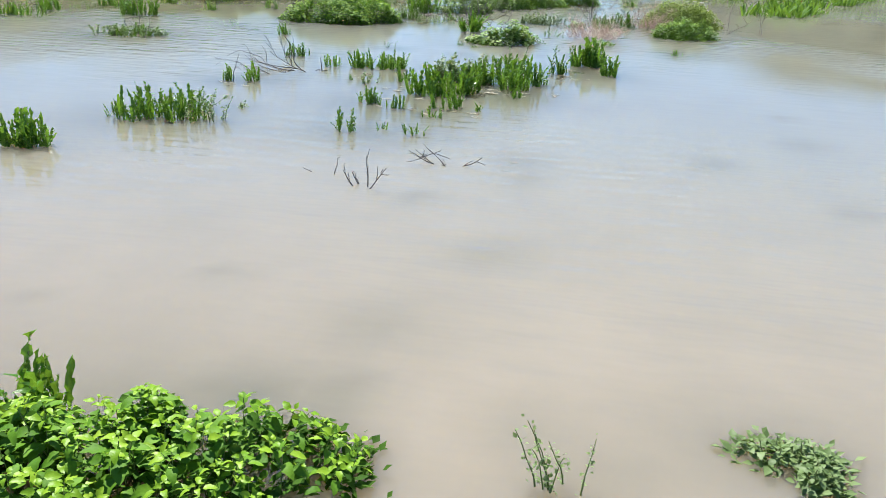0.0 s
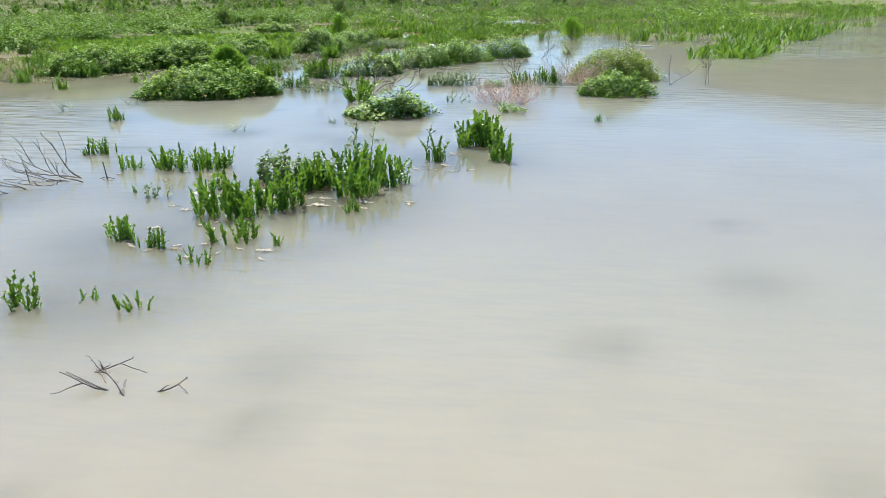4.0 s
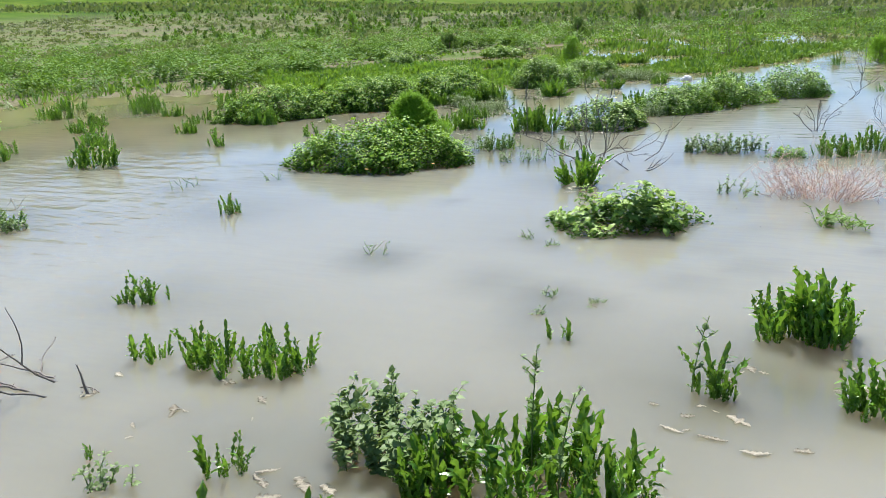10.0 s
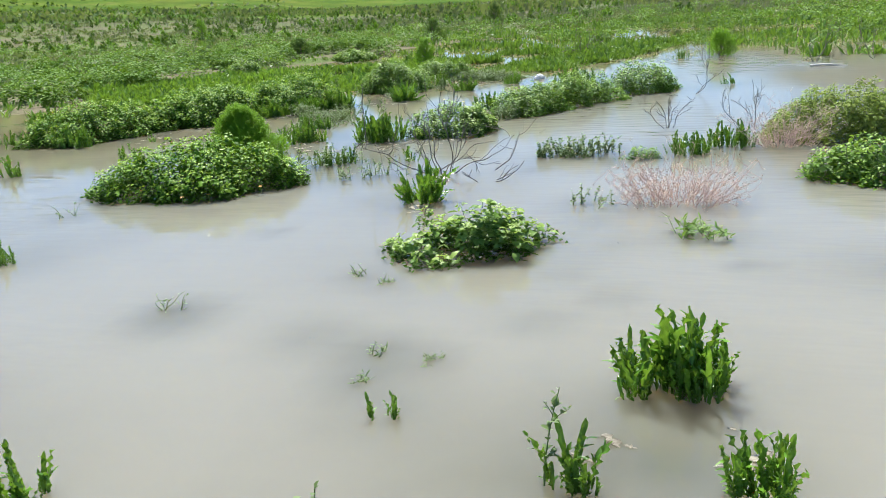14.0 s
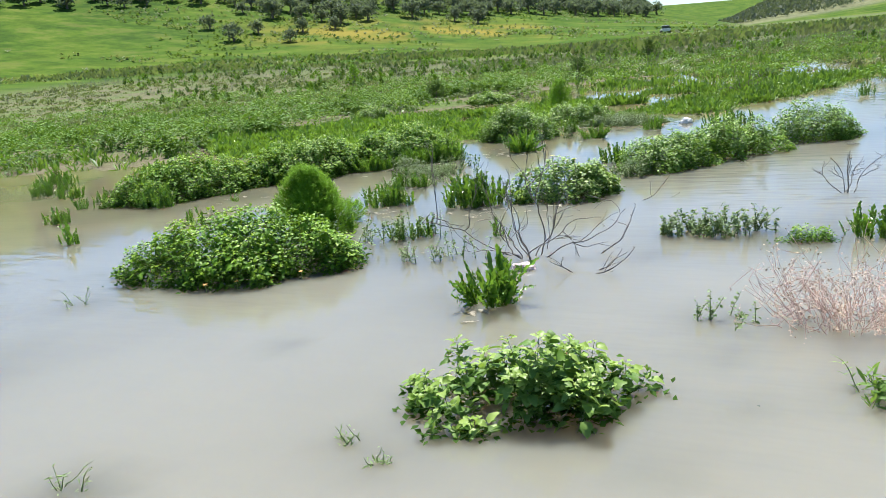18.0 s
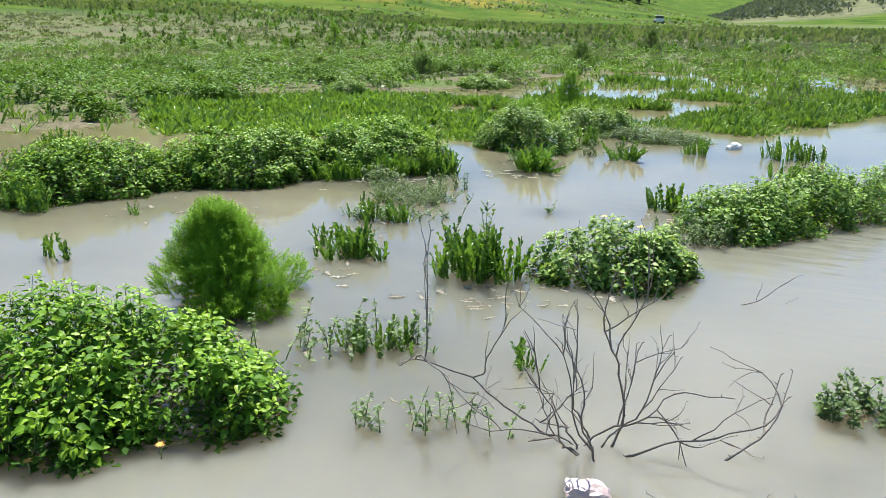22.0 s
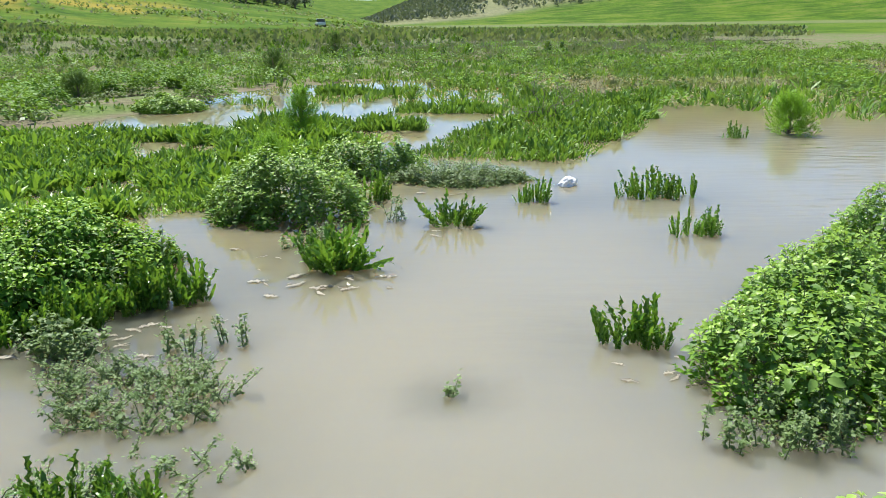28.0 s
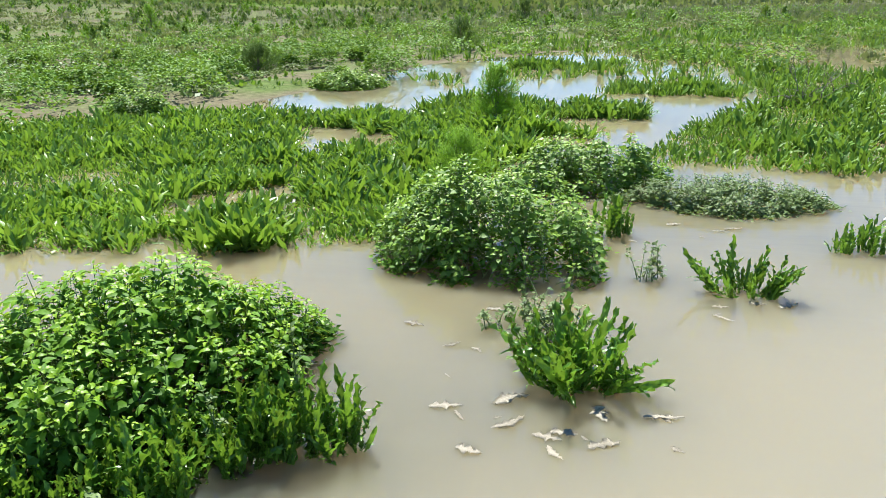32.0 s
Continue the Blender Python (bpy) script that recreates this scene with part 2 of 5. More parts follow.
    nt.links.new(shade_and_weed.outputs["Fac"], dense_part.inputs["Value"])
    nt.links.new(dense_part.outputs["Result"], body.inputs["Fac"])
    nt.links.new(clear.outputs[0], body.inputs[1])
    nt.links.new(p.outputs[0], body.inputs[2])
    skin = nt.nodes.new("ShaderNodeBsdfGlossy")
    skin.inputs["Roughness"].default_value = 0.012
    nt.links.new(bump.outputs["Normal"], skin.inputs["Normal"])
    fres = nt.nodes.new("ShaderNodeFresnel")
    fres.inputs["IOR"].default_value = 1.55
    nt.links.new(bump.outputs["Normal"], fres.inputs["Normal"])
    ms = nt.nodes.new("ShaderNodeMixShader")
    nt.links.new(fres.outputs[0], ms.inputs["Fac"])
    nt.links.new(body.outputs[0], ms.inputs[1])
    nt.links.new(skin.outputs[0], ms.inputs[2])
    nt.links.new(ms.outputs[0], out.inputs["Surface"])
    return m


def ground_material():
    """Mud and thin weeds near; meadow, dry bands and flowers on the slopes, told by height and place."""
    m, nt, p, out = mat_base("valley_ground")
    pos = world_pos(nt)
    zone = nt.nodes.new("ShaderNodeAttribute")
    zone.attribute_name = "zone"
    sep = nt.nodes.new("ShaderNodeSeparateColor")
    nt.links.new(zone.outputs["Color"], sep.inputs["Color"])
    fine = noise_node(nt, 5.0, 6, pos, 0.7)
    med = noise_node(nt, 0.5, 5, pos, 0.65)
    big = noise_node(nt, 0.035, 5, pos, 0.65)
    streak = nt.nodes.new("ShaderNodeMapping")
    streak.inputs["Scale"].default_value = (0.05, 0.16, 0.5)
    nt.links.new(pos, streak.inputs["Vector"])
    band = noise_node(nt, 1.0, 5, streak.outputs["Vector"], 0.7)
    mud = ramp(nt, fine.outputs["Fac"], [(0.3, (0.105, 0.088, 0.055)), (0.7, (0.22, 0.19, 0.125))])
    weeds = ramp(nt, fine.outputs["Fac"], [(0.3, (0.05, 0.10, 0.02)), (0.7, (0.12, 0.20, 0.04))])
    xyz = nt.nodes.new("ShaderNodeSeparateXYZ")
    nt.links.new(pos, xyz.inputs["Vector"])
    dryland = ramp(nt, xyz.outputs["Z"], [(0.0, (0, 0, 0)), (0.06, (1, 1, 1))])
    near = mix(nt, mix(nt, 1.0, dryland, ramp(nt, med.outputs["Fac"], [(0.40, (0.12, 0.12, 0.12)), (0.58, (0.75, 0.75, 0.75))]), "MULTIPLY"), mud, weeds)
    meadow = ramp(nt, med.outputs["Fac"], [(0.34, (0.018, 0.052, 0.006)), (0.66, (0.085, 0.150, 0.012))])
    meadow = mix(nt, 0.5, meadow, ramp(nt, big.outputs["Fac"], [(0.38, (0.020, 0.052, 0.008)), (0.5, (0.060, 0.120, 0.010)), (0.60, (0.13, 0.185, 0.018))]))
    meadow = mix(nt, 0.45, meadow, ramp(nt, band.outputs["Fac"], [(0.40, (0.035, 0.075, 0.016)), (0.52, (0.085, 0.15, 0.022)), (0.62, (0.17, 0.185, 0.05))]))
    col = mix(nt, sep.outputs["Red"], near, meadow)
    gold = ramp(nt, fine.outputs["Fac"], [(0.3, (0.17, 0.155, 0.035)), (0.7, (0.31, 0.245, 0.04))])
    col = mix(nt, sep.outputs["Green"], col, gold)
    dry = ramp(nt, med.outputs["Fac"], [(0.3, (0.17, 0.155, 0.095)), (0.7, (0.30, 0.275, 0.19))])
    col = mix(nt, sep.outputs["Blue"], col, dry)
    nt.links.new(col, p.inputs["Base Color"])
    p.inputs["Roughness"].default_value = 0.95
    p.inputs["Specular IOR Level"].default_value = 0.03
    add_bump(nt, p, fine.outputs["Fac"], 0.7, 0.06)
    return m


# ---- mesh helpers ----
def mesh_from(name, verts, faces_list, material, smooth=False):
    """A mesh from numpy arrays; faces_list holds (n, k) index arrays."""
    me = bpy.data.meshes.new(name)
    verts = np.asarray(verts, np.float32)
    me.vertices.add(len(verts))
    me.vertices.foreach_set("co", verts.ravel())
    loops = np.concatenate([f.ravel() for f in faces_list]).astype(np.int32)
    sizes = np.concatenate([np.full(len(f), f.shape[1]) for f in faces_list]).astype(np.int32)
    starts = np.r_[0, np.cumsum(sizes)[:-1]].astype(np.int32)
    me.loops.add(len(loops))
    me.loops.foreach_set("vertex_index", loops)
    me.polygons.add(len(sizes))
    me.polygons.foreach_set("loop_start", starts)
    me.polygons.foreach_set("loop_total", sizes)
    me.update(calc_edges=True)
    if smooth:
        me.polygons.foreach_set("use_smooth", np.ones(len(sizes), bool))
    if material:
        me.materials.append(material)
    return me


class Pile:
    """Gathers many small pieces into one mesh."""

    def __init__(self):
        self.v, self.f, self.n = [], {}, 0

    def add(self, verts, faces):
        self.v.append(verts)
        self.f.setdefault(faces.shape[1], []).append(faces + self.n)
        self.n += len(verts)

    def many(self, template, rot, pos, scale):
        """Copies of a template (verts, faces) at rotations (n,3,3), places (n,3), scales (n,) or (n,3)."""
        tv, tf = template
        scale = np.asarray(scale, float)
        if scale.ndim == 1:
            scale = np.repeat(scale[:, None], 3, 1)
        v = np.einsum("nij,nkj->nki", rot, tv[None] * scale[:, None]) + pos[:, None]
        k = len(tv)
        f = tf[None] + (np.arange(len(pos)) * k)[:, None, None]
        self.add(v.reshape(-1, 3), f.reshape(-1, tf.shape[1]))

    def tube(self, points, radii, sides=5):
        pts, ang = np.asarray(points, float), np.arange(sides) * 2 * np.pi / sides
        d = np.gradient(pts, axis=0)
        d /= np.linalg.norm(d, axis=1)[:, None] + 1e-9
        a = np.cross(d, np.array([0.31, 0.17, 0.94]))
        a /= np.linalg.norm(a, axis=1)[:, None] + 1e-9
        b = np.cross(d, a)
        r = np.asarray(radii, float)[:, None, None]
        ring = pts[:, None] + r * (np.cos(ang)[None, :, None] * a[:, None] + np.sin(ang)[None, :, None] * b[:, None])
        n = len(pts)
        i, j = np.meshgrid(np.arange(n - 1), np.arange(sides), indexing="ij")
        q = np.stack([i * sides + j, i * sides + (j + 1) % sides, (i + 1) * sides + (j + 1) % sides, (i + 1) * sides + j], -1).reshape(-1, 4)
        self.add(ring.reshape(-1, 3), q)

    def mesh(self, name, material, smooth=False):
        return mesh_from(name, np.concatenate(self.v), [np.concatenate(f) for f in self.f.values()], material, smooth)


def part(name, data, parent, label=""):
    ob = new(name, data)
    ob.parent = parent
    return tagged(ob, label)


def thing(name, x, y, z, label, category, group="", kind="", rz=0.0):
    ob = new(name)
    ob.matrix_basis = pose(x, y, z, 0, 0, rz)
    ob.empty_display_size = 0.1
    return tagged(ob, label, category, group, kind)


def turn(yaw, tilt, roll=None):
    """Rotations that lean +z by tilt towards yaw; roll spins about the piece's own +z first."""
    yaw, tilt = np.broadcast_arrays(np.asarray(yaw, float), np.asarray(tilt, float))
    roll = np.zeros_like(yaw) if roll is None else np.broadcast_to(roll, yaw.shape)
    cy, sy, ct, st, cr, sr = np.cos(yaw), np.sin(yaw), np.cos(tilt), np.sin(tilt), np.cos(roll), np.sin(roll)
    o, l = np.zeros_like(yaw), np.ones_like(yaw)
    rz = np.stack([cy, -sy, o, sy, cy, o, o, o, l], -1).reshape(yaw.shape + (3, 3))
    ry = np.stack([ct, o, st, o, l, o, -st, o, ct], -1).reshape(yaw.shape + (3, 3))
    rr = np.stack([cr, -sr, o, sr, cr, o, o, o, l], -1).reshape(yaw.shape + (3, 3))
    return rz @ ry @ rr


def lattice(x, y, seed=0):
    """Smooth value noise in 0..1."""
    x, y = np.asarray(x, float), np.asarray(y, float)
    xi, yi = np.floor(x), np.floor(y)
    u, v = x - xi, y - yi
    u, v = u * u * (3 - 2 * u), v * v * (3 - 2 * v)

    def val(a, b):
        s = np.sin(a * 127.1 + b * 311.7 + seed * 74.7) * 43758.5453
        return s - np.floor(s)

    return (val(xi, yi) * (1 - u) + val(xi + 1, yi) * u) * (1 - v) + (val(xi, yi + 1) * (1 - u) + val(xi + 1, yi + 1) * u) * v


def fbm(x, y, seed=0, octaves=4):
    s, a = 0.0, 0.5
    for k in range(octaves):
        s, a, x, y = s + a * lattice(x, y, seed + k), a * 0.5, x * 2.03, y * 2.03
    return s / 0.9375


def strip(rows, half, bend, wave=0.0, fold=0.0, waves=9.0, phase=0.0, lean=1.0):
    """A leaf that grows along +z and bends towards +x; half(t): its half width across y. Three columns."""
    v = []
    for i in range(rows + 1):
        t = i / rows
        w = half(t)
        out, up = bend * t * t, t * math.sqrt(max(0.05, 1 - 0.55 * (bend * t) ** 2))
        wl, wr = wave * math.sin(waves * t + phase) * min(1, 6 * w), wave * math.sin(waves * 1.13 * t + phase + 2.1) * min(1, 6 * w)
        v += [(out - fold * w + wl, -w * (1 + 2.0 * wl), up), (out, 0, up), (out - fold * w + wr, w * (1 + 2.0 * wr), up)]
    f = []
    for i in range(rows):
        for j in range(2):
            a = i * 3 + j
            f.append((a, a + 1, a + 4, a + 3))
    return np.array(v, float), np.array(f)


def oval(t):
    return 0.05 + 0.34 * math.sin(math.pi * t ** 0.75) if 0.01 < t < 0.99 else 0.02


def broad(t):
    return 0.03 + 0.42 * math.sin(math.pi * max(0, t - 0.05) ** 0.6) if 0.05 < t < 0.97 else 0.02


def narrow(t):
    return 0.01 + 0.11 * math.sin(math.pi * t)


def crisped(rows, wide, bend, seed, crimp=0.035, blunt=0.16, fold=0.3, cols=1):
    """A dock blade: broad, blunt, its margins crimped and uneven; cols: columns on each side of the midrib."""
    g = np.random.default_rng(seed)
    v = []
    side = np.where(np.arange(rows + 1) % 2, 1.0, -1.0)
    if rows > 8:
        side = np.sin(np.arange(rows + 1) * 1.75 + seed) * 1.3
    for i in range(rows + 1):
        t = i / rows
        end = math.sqrt(max(0.0, 1 - ((t - 1 + blunt) / blunt) ** 2)) if t > 1 - blunt else 1.0
        w = max(0.006, wide * min(1.0, 0.16 + 2.6 * max(0.0, t - 0.08)) * (0.25 + 0.75 * end if t < 0.999 else 0.22) * (0.88 + 0.12 * math.sin(3 * t)))
        out, up = bend * t * t + 0.012 * math.sin(7 * t + seed), t * math.sqrt(max(0.05, 1 - 0.55 * (bend * t) ** 2))
        for c in range(-cols, cols + 1):
            e = c / cols
            rim = abs(e) ** 1.5
            lift = crimp * (side[i] * np.sign(e) * g.uniform(0.3, 1.1) + g.normal(0, 0.35)) * min(1, 5 * t) * rim if c else 0.0
            v.append((out - fold * w * abs(e) + lift, e * w * (1 + (0.08 * g.uniform(-1, 1) + 0.07 * side[i] * np.sign(e)) * rim), up + (0.010 * g.normal() * rim if c else 0)))
    k = 2 * cols + 1
    f = [(i * k + j, i * k + j + 1, (i + 1) * k + j + 1, (i + 1) * k + j) for i in range(rows) for j in range(2 * cols)]
    return np.array(v, float), np.array(f)


def shoot(k, bend):
    """A dock shoot: a long crisped leaf, others leaning out beside it and small curled leaves up its stalk and at its foot."""
    g = np.random.default_rng(300 + k)
    p = Pile()
    p.add(*crisped(20, g.uniform(0.040, 0.056), bend, 900 + k, 0.042, 0.24, 0.30, 2))
    for q in range(2):
        tv, tf = crisped(15, g.uniform(0.048, 0.068), g.uniform(-0.08, 0.34), 950 + 7 * k + q, 0.055, 0.28, 0.30, 2)
        p.many((tv, tf), turn(g.uniform(0, 6.28, 1), np.abs(g.normal(0.05, 0.10, 1)), g.normal(0, 0.6, 1)), g.normal(0, 0.05, (1, 3)) * (1, 1, 0), g.uniform(0.45, 0.85, 1))
    for q in range(8):
        z = g.uniform(0.0, 0.40) if q < 5 else g.uniform(0.40, 0.80)
        tv, tf = crisped(5, g.uniform(0.10, 0.145), g.uniform(-0.1, 0.8), 990 + 9 * k + q, 0.08, 0.35)
        p.many((tv, tf), turn(g.uniform(0, 6.28, 1), g.uniform(0.05, 0.55, 1), g.normal(0, 0.6, 1)), np.array([[bend * z * z, 0, z]]) + g.normal(0, 0.025, (1, 3)), g.uniform(0.14, 0.27, 1))
    return p


DOCK_MESH = [shoot(k, b).mesh("dock_shoot", M_DOCK, True) for k, b in enumerate((-0.05, 0.04, 0.10, 0.18, 0.30, 0.08, 0.14, 0.02, -0.10, 0.22))]
DOCK_LOW = [crisped(4, 0.088, b, 700 + k, 0.06, 0.3) for k, b in enumerate((0.05, 0.2, 0.35, 0.5))]
DOCK_FAR = [(np.array([[0, -.05, 0], [0, .05, 0], [b * .4, .105, .6], [b * .4, -.105, .55], [b, .03, 1.0], [b, -.035, .95]]), np.array([[0, 1, 2, 3], [3, 2, 4, 5]])) for b in (0.1, 0.3, 0.5)]
DIAMOND = (np.array([[0, 0, 0], [0.06, -0.32, 0.5], [0.12, 0, 1.0], [0.06, 0.32, 0.5]]), np.array([[0, 1, 2, 3]]))


def toothed(t, wide=0.40):
    """Half width of a leaf with a toothed margin, broadest below its middle."""
    i = int(round(t * 6))
    return wide * (0.05, 0.78, 0.88, 0.98, 0.66, 0.52, 0.03)[i]


OVAL_TPL = [strip(3, oval, b, 0.03, 0.25, 8, k) for k, b in enumerate((0.15, 0.4, 0.6))]
BROAD_TPL = [strip(3, broad, b, 0.05, 0.22, 9, k) for k, b in enumerate((0.15, 0.4, 0.6))]
TOOTH_TPL = [strip(6, toothed, b, 0.03, 0.30, 11, k) for k, b in enumerate((0.2, 0.45, 0.65))]
NETTLE_TPL = [strip(3, lambda t: (0.06, 0.33, 0.26, 0.02)[int(round(t * 3))], b, 0.03, 0.28, 9, k) for k, b in enumerate((0.2, 0.45, 0.65))]
TOOTH_SLIM = [strip(6, lambda t: toothed(t, 0.33), b, 0.03, 0.30, 11, k) for k, b in enumerate((0.2, 0.45, 0.65))]
NARROW_TPL = [strip(3, narrow, b, 0.02, 0.2, 7, k) for k, b in enumerate((0.1, 0.4))]


# ---- ground, hills and water ----
CX, CY = -3.75, 11.2
AZ_K = np.array([-180, -60, -20, -13, -7.2, -2.8, -0.3, 3.5, 5.5, 8.2, 12.2, 17, 21.7, 26.3, 29.7, 31.5, 44, 60, 90, 180.0])


def smooth01(s):
    s = np.clip(s, 0, 1)
    return s * s * (3 - 2 * s)


def hill(az, d, az_k, ridge_el, foot_el, foot_d, ridge_d, power):
    er, ef = np.interp(az, az_k, ridge_el), np.interp(az, az_k, foot_el)
    zf, zr = 2.0 + foot_d * np.tan(np.radians(ef)), 2.0 + ridge_d * np.tan(np.radians(er))
    s = (d - foot_d) / (ridge_d - foot_d)
    up = zf + (zr - zf) * np.clip(s, 0, 1) ** power
    return np.where(s < 0, -50.0, np.where(s > 1, zr - (s - 1) * 0.12 * (ridge_d - foot_d), up))


def plain_height(x, y):
    az, d = np.degrees(np.arctan2(-(x - CX), y - CY)), np.hypot(x - CX, y - CY)
    s = (-(x) * 0.60 + y * 0.55 - 14.5)
    land = np.clip((s - 5.0) * 0.016, -0.30, 0.05)
    land = land + (fbm(x * 0.30, y * 0.30, 3) - 0.5) * 0.20
    land = np.where(s < -5, np.minimum(land, -0.16), land)
    land = land - 0.16 * smooth01((s + 7) / 3) * smooth01((34 - y) / 5) * smooth01((x + 12) / 4)
    rise = np.interp(az, [-30, 0, 12, 20, 26, 37, 45, 70], [0.25, 0.35, 0.6, 0.9, 1.4, 3.2, 4.2, 5.0])
    far = smooth01((d - 45) / 100) * rise
    pool = 0.30 * np.exp(-((x - 14) / 16) ** 2 - ((y - 88) / 5) ** 2)
    arm = (x + 10.4) - 0.12 * (y - 30.5)
    pool = pool + 0.26 * np.exp(-((x + 6.4) / 3.0) ** 2 - ((y - 33.6) / 4.6) ** 2) + 0.24 * np.exp(-(arm / 1.1) ** 2 - ((y - 30.5) / 5.0) ** 4)
    pool = pool + 0.24 * np.exp(-((x + 4.6) / 2.0) ** 2 - ((y - 27.0) / 1.7) ** 2) + 0.2 * np.exp(-((x + 14.4) / 2.0) ** 2 - ((y - 23.6) / 0.9) ** 2)
    pool = pool + 0.14 * np.exp(-((x - 3) / 7) ** 2 - ((y - 41) / 9) ** 2)
    lake = 0.5 * smooth01((x - 3 - 0.12 * (y - 20)) / 9) * smooth01((70 - y) / 25)
    return np.where(d < 400, land + far - pool - lake, land + far)


def terrain(x, y):
    az, d = np.degrees(np.arctan2(-(x - CX), y - CY)), np.hypot(x - CX, y - CY)
    z = plain_height(x, y)
    bumps = (fbm(x * 0.02, y * 0.02, 11) - 0.5)
    left = hill(az, d, [-180, 3, 6, 8.2, 12.2, 17, 21.7, 26.3, 31.5, 44, 60, 90, 180], [-1.5, -1.0, -0.3, 0.25, 1.3, 2.5, 4.05, 4.8, 6.3, 8.2, 9.5, 8, 4],
                [-1.5, -1, -0.6, -0.35, -0.25, -0.2, -0.2, 0.05, 0.5, 0.9, 1.0, 1, 0.5], 150.0, 330.0, 1.25)
    right = hill(az, d, [-180, -60, -13, -7.2, -2.8, -0.3, 3.5, 5.5, 8.2, 9.5, 60, 180], [6, 9.5, 8.2, 6.5, 4.8, 3.55, 2.0, 1.2, 0.2, -0.2, -0.5, 0.5],
                 [-0.25] * 12, 430.0, 1000.0, 1.15)
    back = hill(az, d, [-180, 2, 5, 8, 12, 16, 60, 180], [1.6, 1.6, 1.75, 1.6, 1.72, 1.9, 2.0, 2.0], [-0.3] * 8, 1100.0, 1900.0, 1.2)
    hills = np.maximum(np.maximum(left, right), back) + bumps * np.clip(d - 150, 0, 400) * 0.006
    return np.maximum(z, hills)


def ground_sheet():
    az = np.radians(np.r_[np.arange(-180, -35, 4.0), np.arange(-35, 75, 0.5), np.arange(75, 180, 4.0)])
    r = np.r_[np.arange(0.6, 12, 0.7), np.arange(12, 60, 0.4), np.geomspace(60, 3600, 150)]
    a, d = np.meshgrid(az, r, indexing="ij")
    x, y = CX - np.sin(a) * d, CY + np.cos(a) * d
    z = terrain(x, y)
    na, nr = len(az), len(r)
    i, j = np.meshgrid(np.arange(na), np.arange(nr - 1), indexing="ij")
    i2 = (i + 1) % na
    q = np.stack([i * nr + j, i * nr + j + 1, i2 * nr + j + 1, i2 * nr + j], -1).reshape(-1, 4)[:, ::-1]
    c = na * nr
    cap = np.stack([np.full(na, c), ((np.arange(na) + 1) % na) * nr, np.arange(na) * nr], -1)[:, ::-1]
    verts = np.concatenate([np.stack([x, y, z], -1).reshape(-1, 3), [[CX, CY, -0.3]]])
    me = mesh_from("ground", verts, [q, cap], ground_material(), True)
    deg = np.degrees(a)
    meadow = smooth01((d - 84 - 14 * fbm(x * 0.05, y * 0.05, 5)) / 18)
    gold = np.exp(-((d - 186 - 8 * fbm(x * 0.05, y * 0.05, 9)) / 20) ** 2) * smooth01((deg - 19) / 2) * smooth01((46 - deg) / 12) * smooth01((fbm(x * 0.07, y * 0.16, 21) - 0.40) / 0.16)
    dry = np.exp(-((d - 72 - 10 * fbm(x * 0.05, y * 0.05, 15)) / 22) ** 2) * 0.12
    low = np.interp(deg, [-32, -13, -5, 0, 4, 8], [500, 515, 500, 470, 455, 440])
    dry = np.maximum(dry, 0.60 * smooth01((d - low) / 30) * smooth01((9.5 - deg) / 1.5) * smooth01((1090 - d) / 50) * (0.45 + 0.8 * fbm(x * 0.012, y * 0.012, 8)))
    dry = np.maximum(dry, 0.3 * smooth01((d - 230) / 30) * smooth01((430 - d) / 20) * smooth01((9 - deg) / 3))
    colr = np.stack([meadow, np.clip(gold, 0, 1), np.clip(dry, 0, 1), np.ones_like(d)], -1).reshape(-1, 4)
    colr = np.concatenate([colr, [[0, 0, 0, 1]]]).astype(np.float32)
    at = me.color_attributes.new("zone", "FLOAT_COLOR", "POINT")
    at.data.foreach_set("color", colr.ravel())
    return tagged(new("ground", me), "muddy weedy valley floor rising into green meadow hills", "ground", kind="structure")


ground_sheet()
CLUMPS = []                          # x, y, reach of the water darkened round each plant


def water_sheet():
    """The flood's surface; darker round plants for their painted shade, and over drowned weeds."""
    xs = np.r_[-np.geomspace(420, 20, 22), np.arange(-18, 8.01, 0.2), np.geomspace(10, 420, 22)]
    ys = np.r_[-np.geomspace(400, 12, 20), np.arange(-10, 28.01, 0.2), np.geomspace(30, 430, 22)]
    x, y = np.meshgrid(xs, ys, indexing="ij")
    # each plant darkens the water colour near it, as its shade would
    undarkened = np.ones_like(x)
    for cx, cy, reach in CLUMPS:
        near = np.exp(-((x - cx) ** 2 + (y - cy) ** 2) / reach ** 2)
        undarkened *= 1 - 0.32 * near
    clear = np.clip(1 - undarkened, 0, 1) * (0.35 + 1.3 * fbm(x * 0.9, y * 0.9, 77))
    n, m = len(xs), len(ys)
    i, j = np.meshgrid(np.arange(n - 1), np.arange(m - 1), indexing="ij")
    q = np.stack([i * m + j, (i + 1) * m + j, (i + 1) * m + j + 1, i * m + j + 1], -1).reshape(-1, 4)
    me = mesh_from("water", np.stack([x, y, np.zeros_like(x)], -1).reshape(-1, 3), [q], water_material(), True)
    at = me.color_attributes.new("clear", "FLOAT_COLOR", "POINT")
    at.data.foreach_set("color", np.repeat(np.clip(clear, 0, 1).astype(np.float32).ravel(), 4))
    return tagged(new("water", me), "still silty beige flood water with faint ripples", "water", kind="structure")


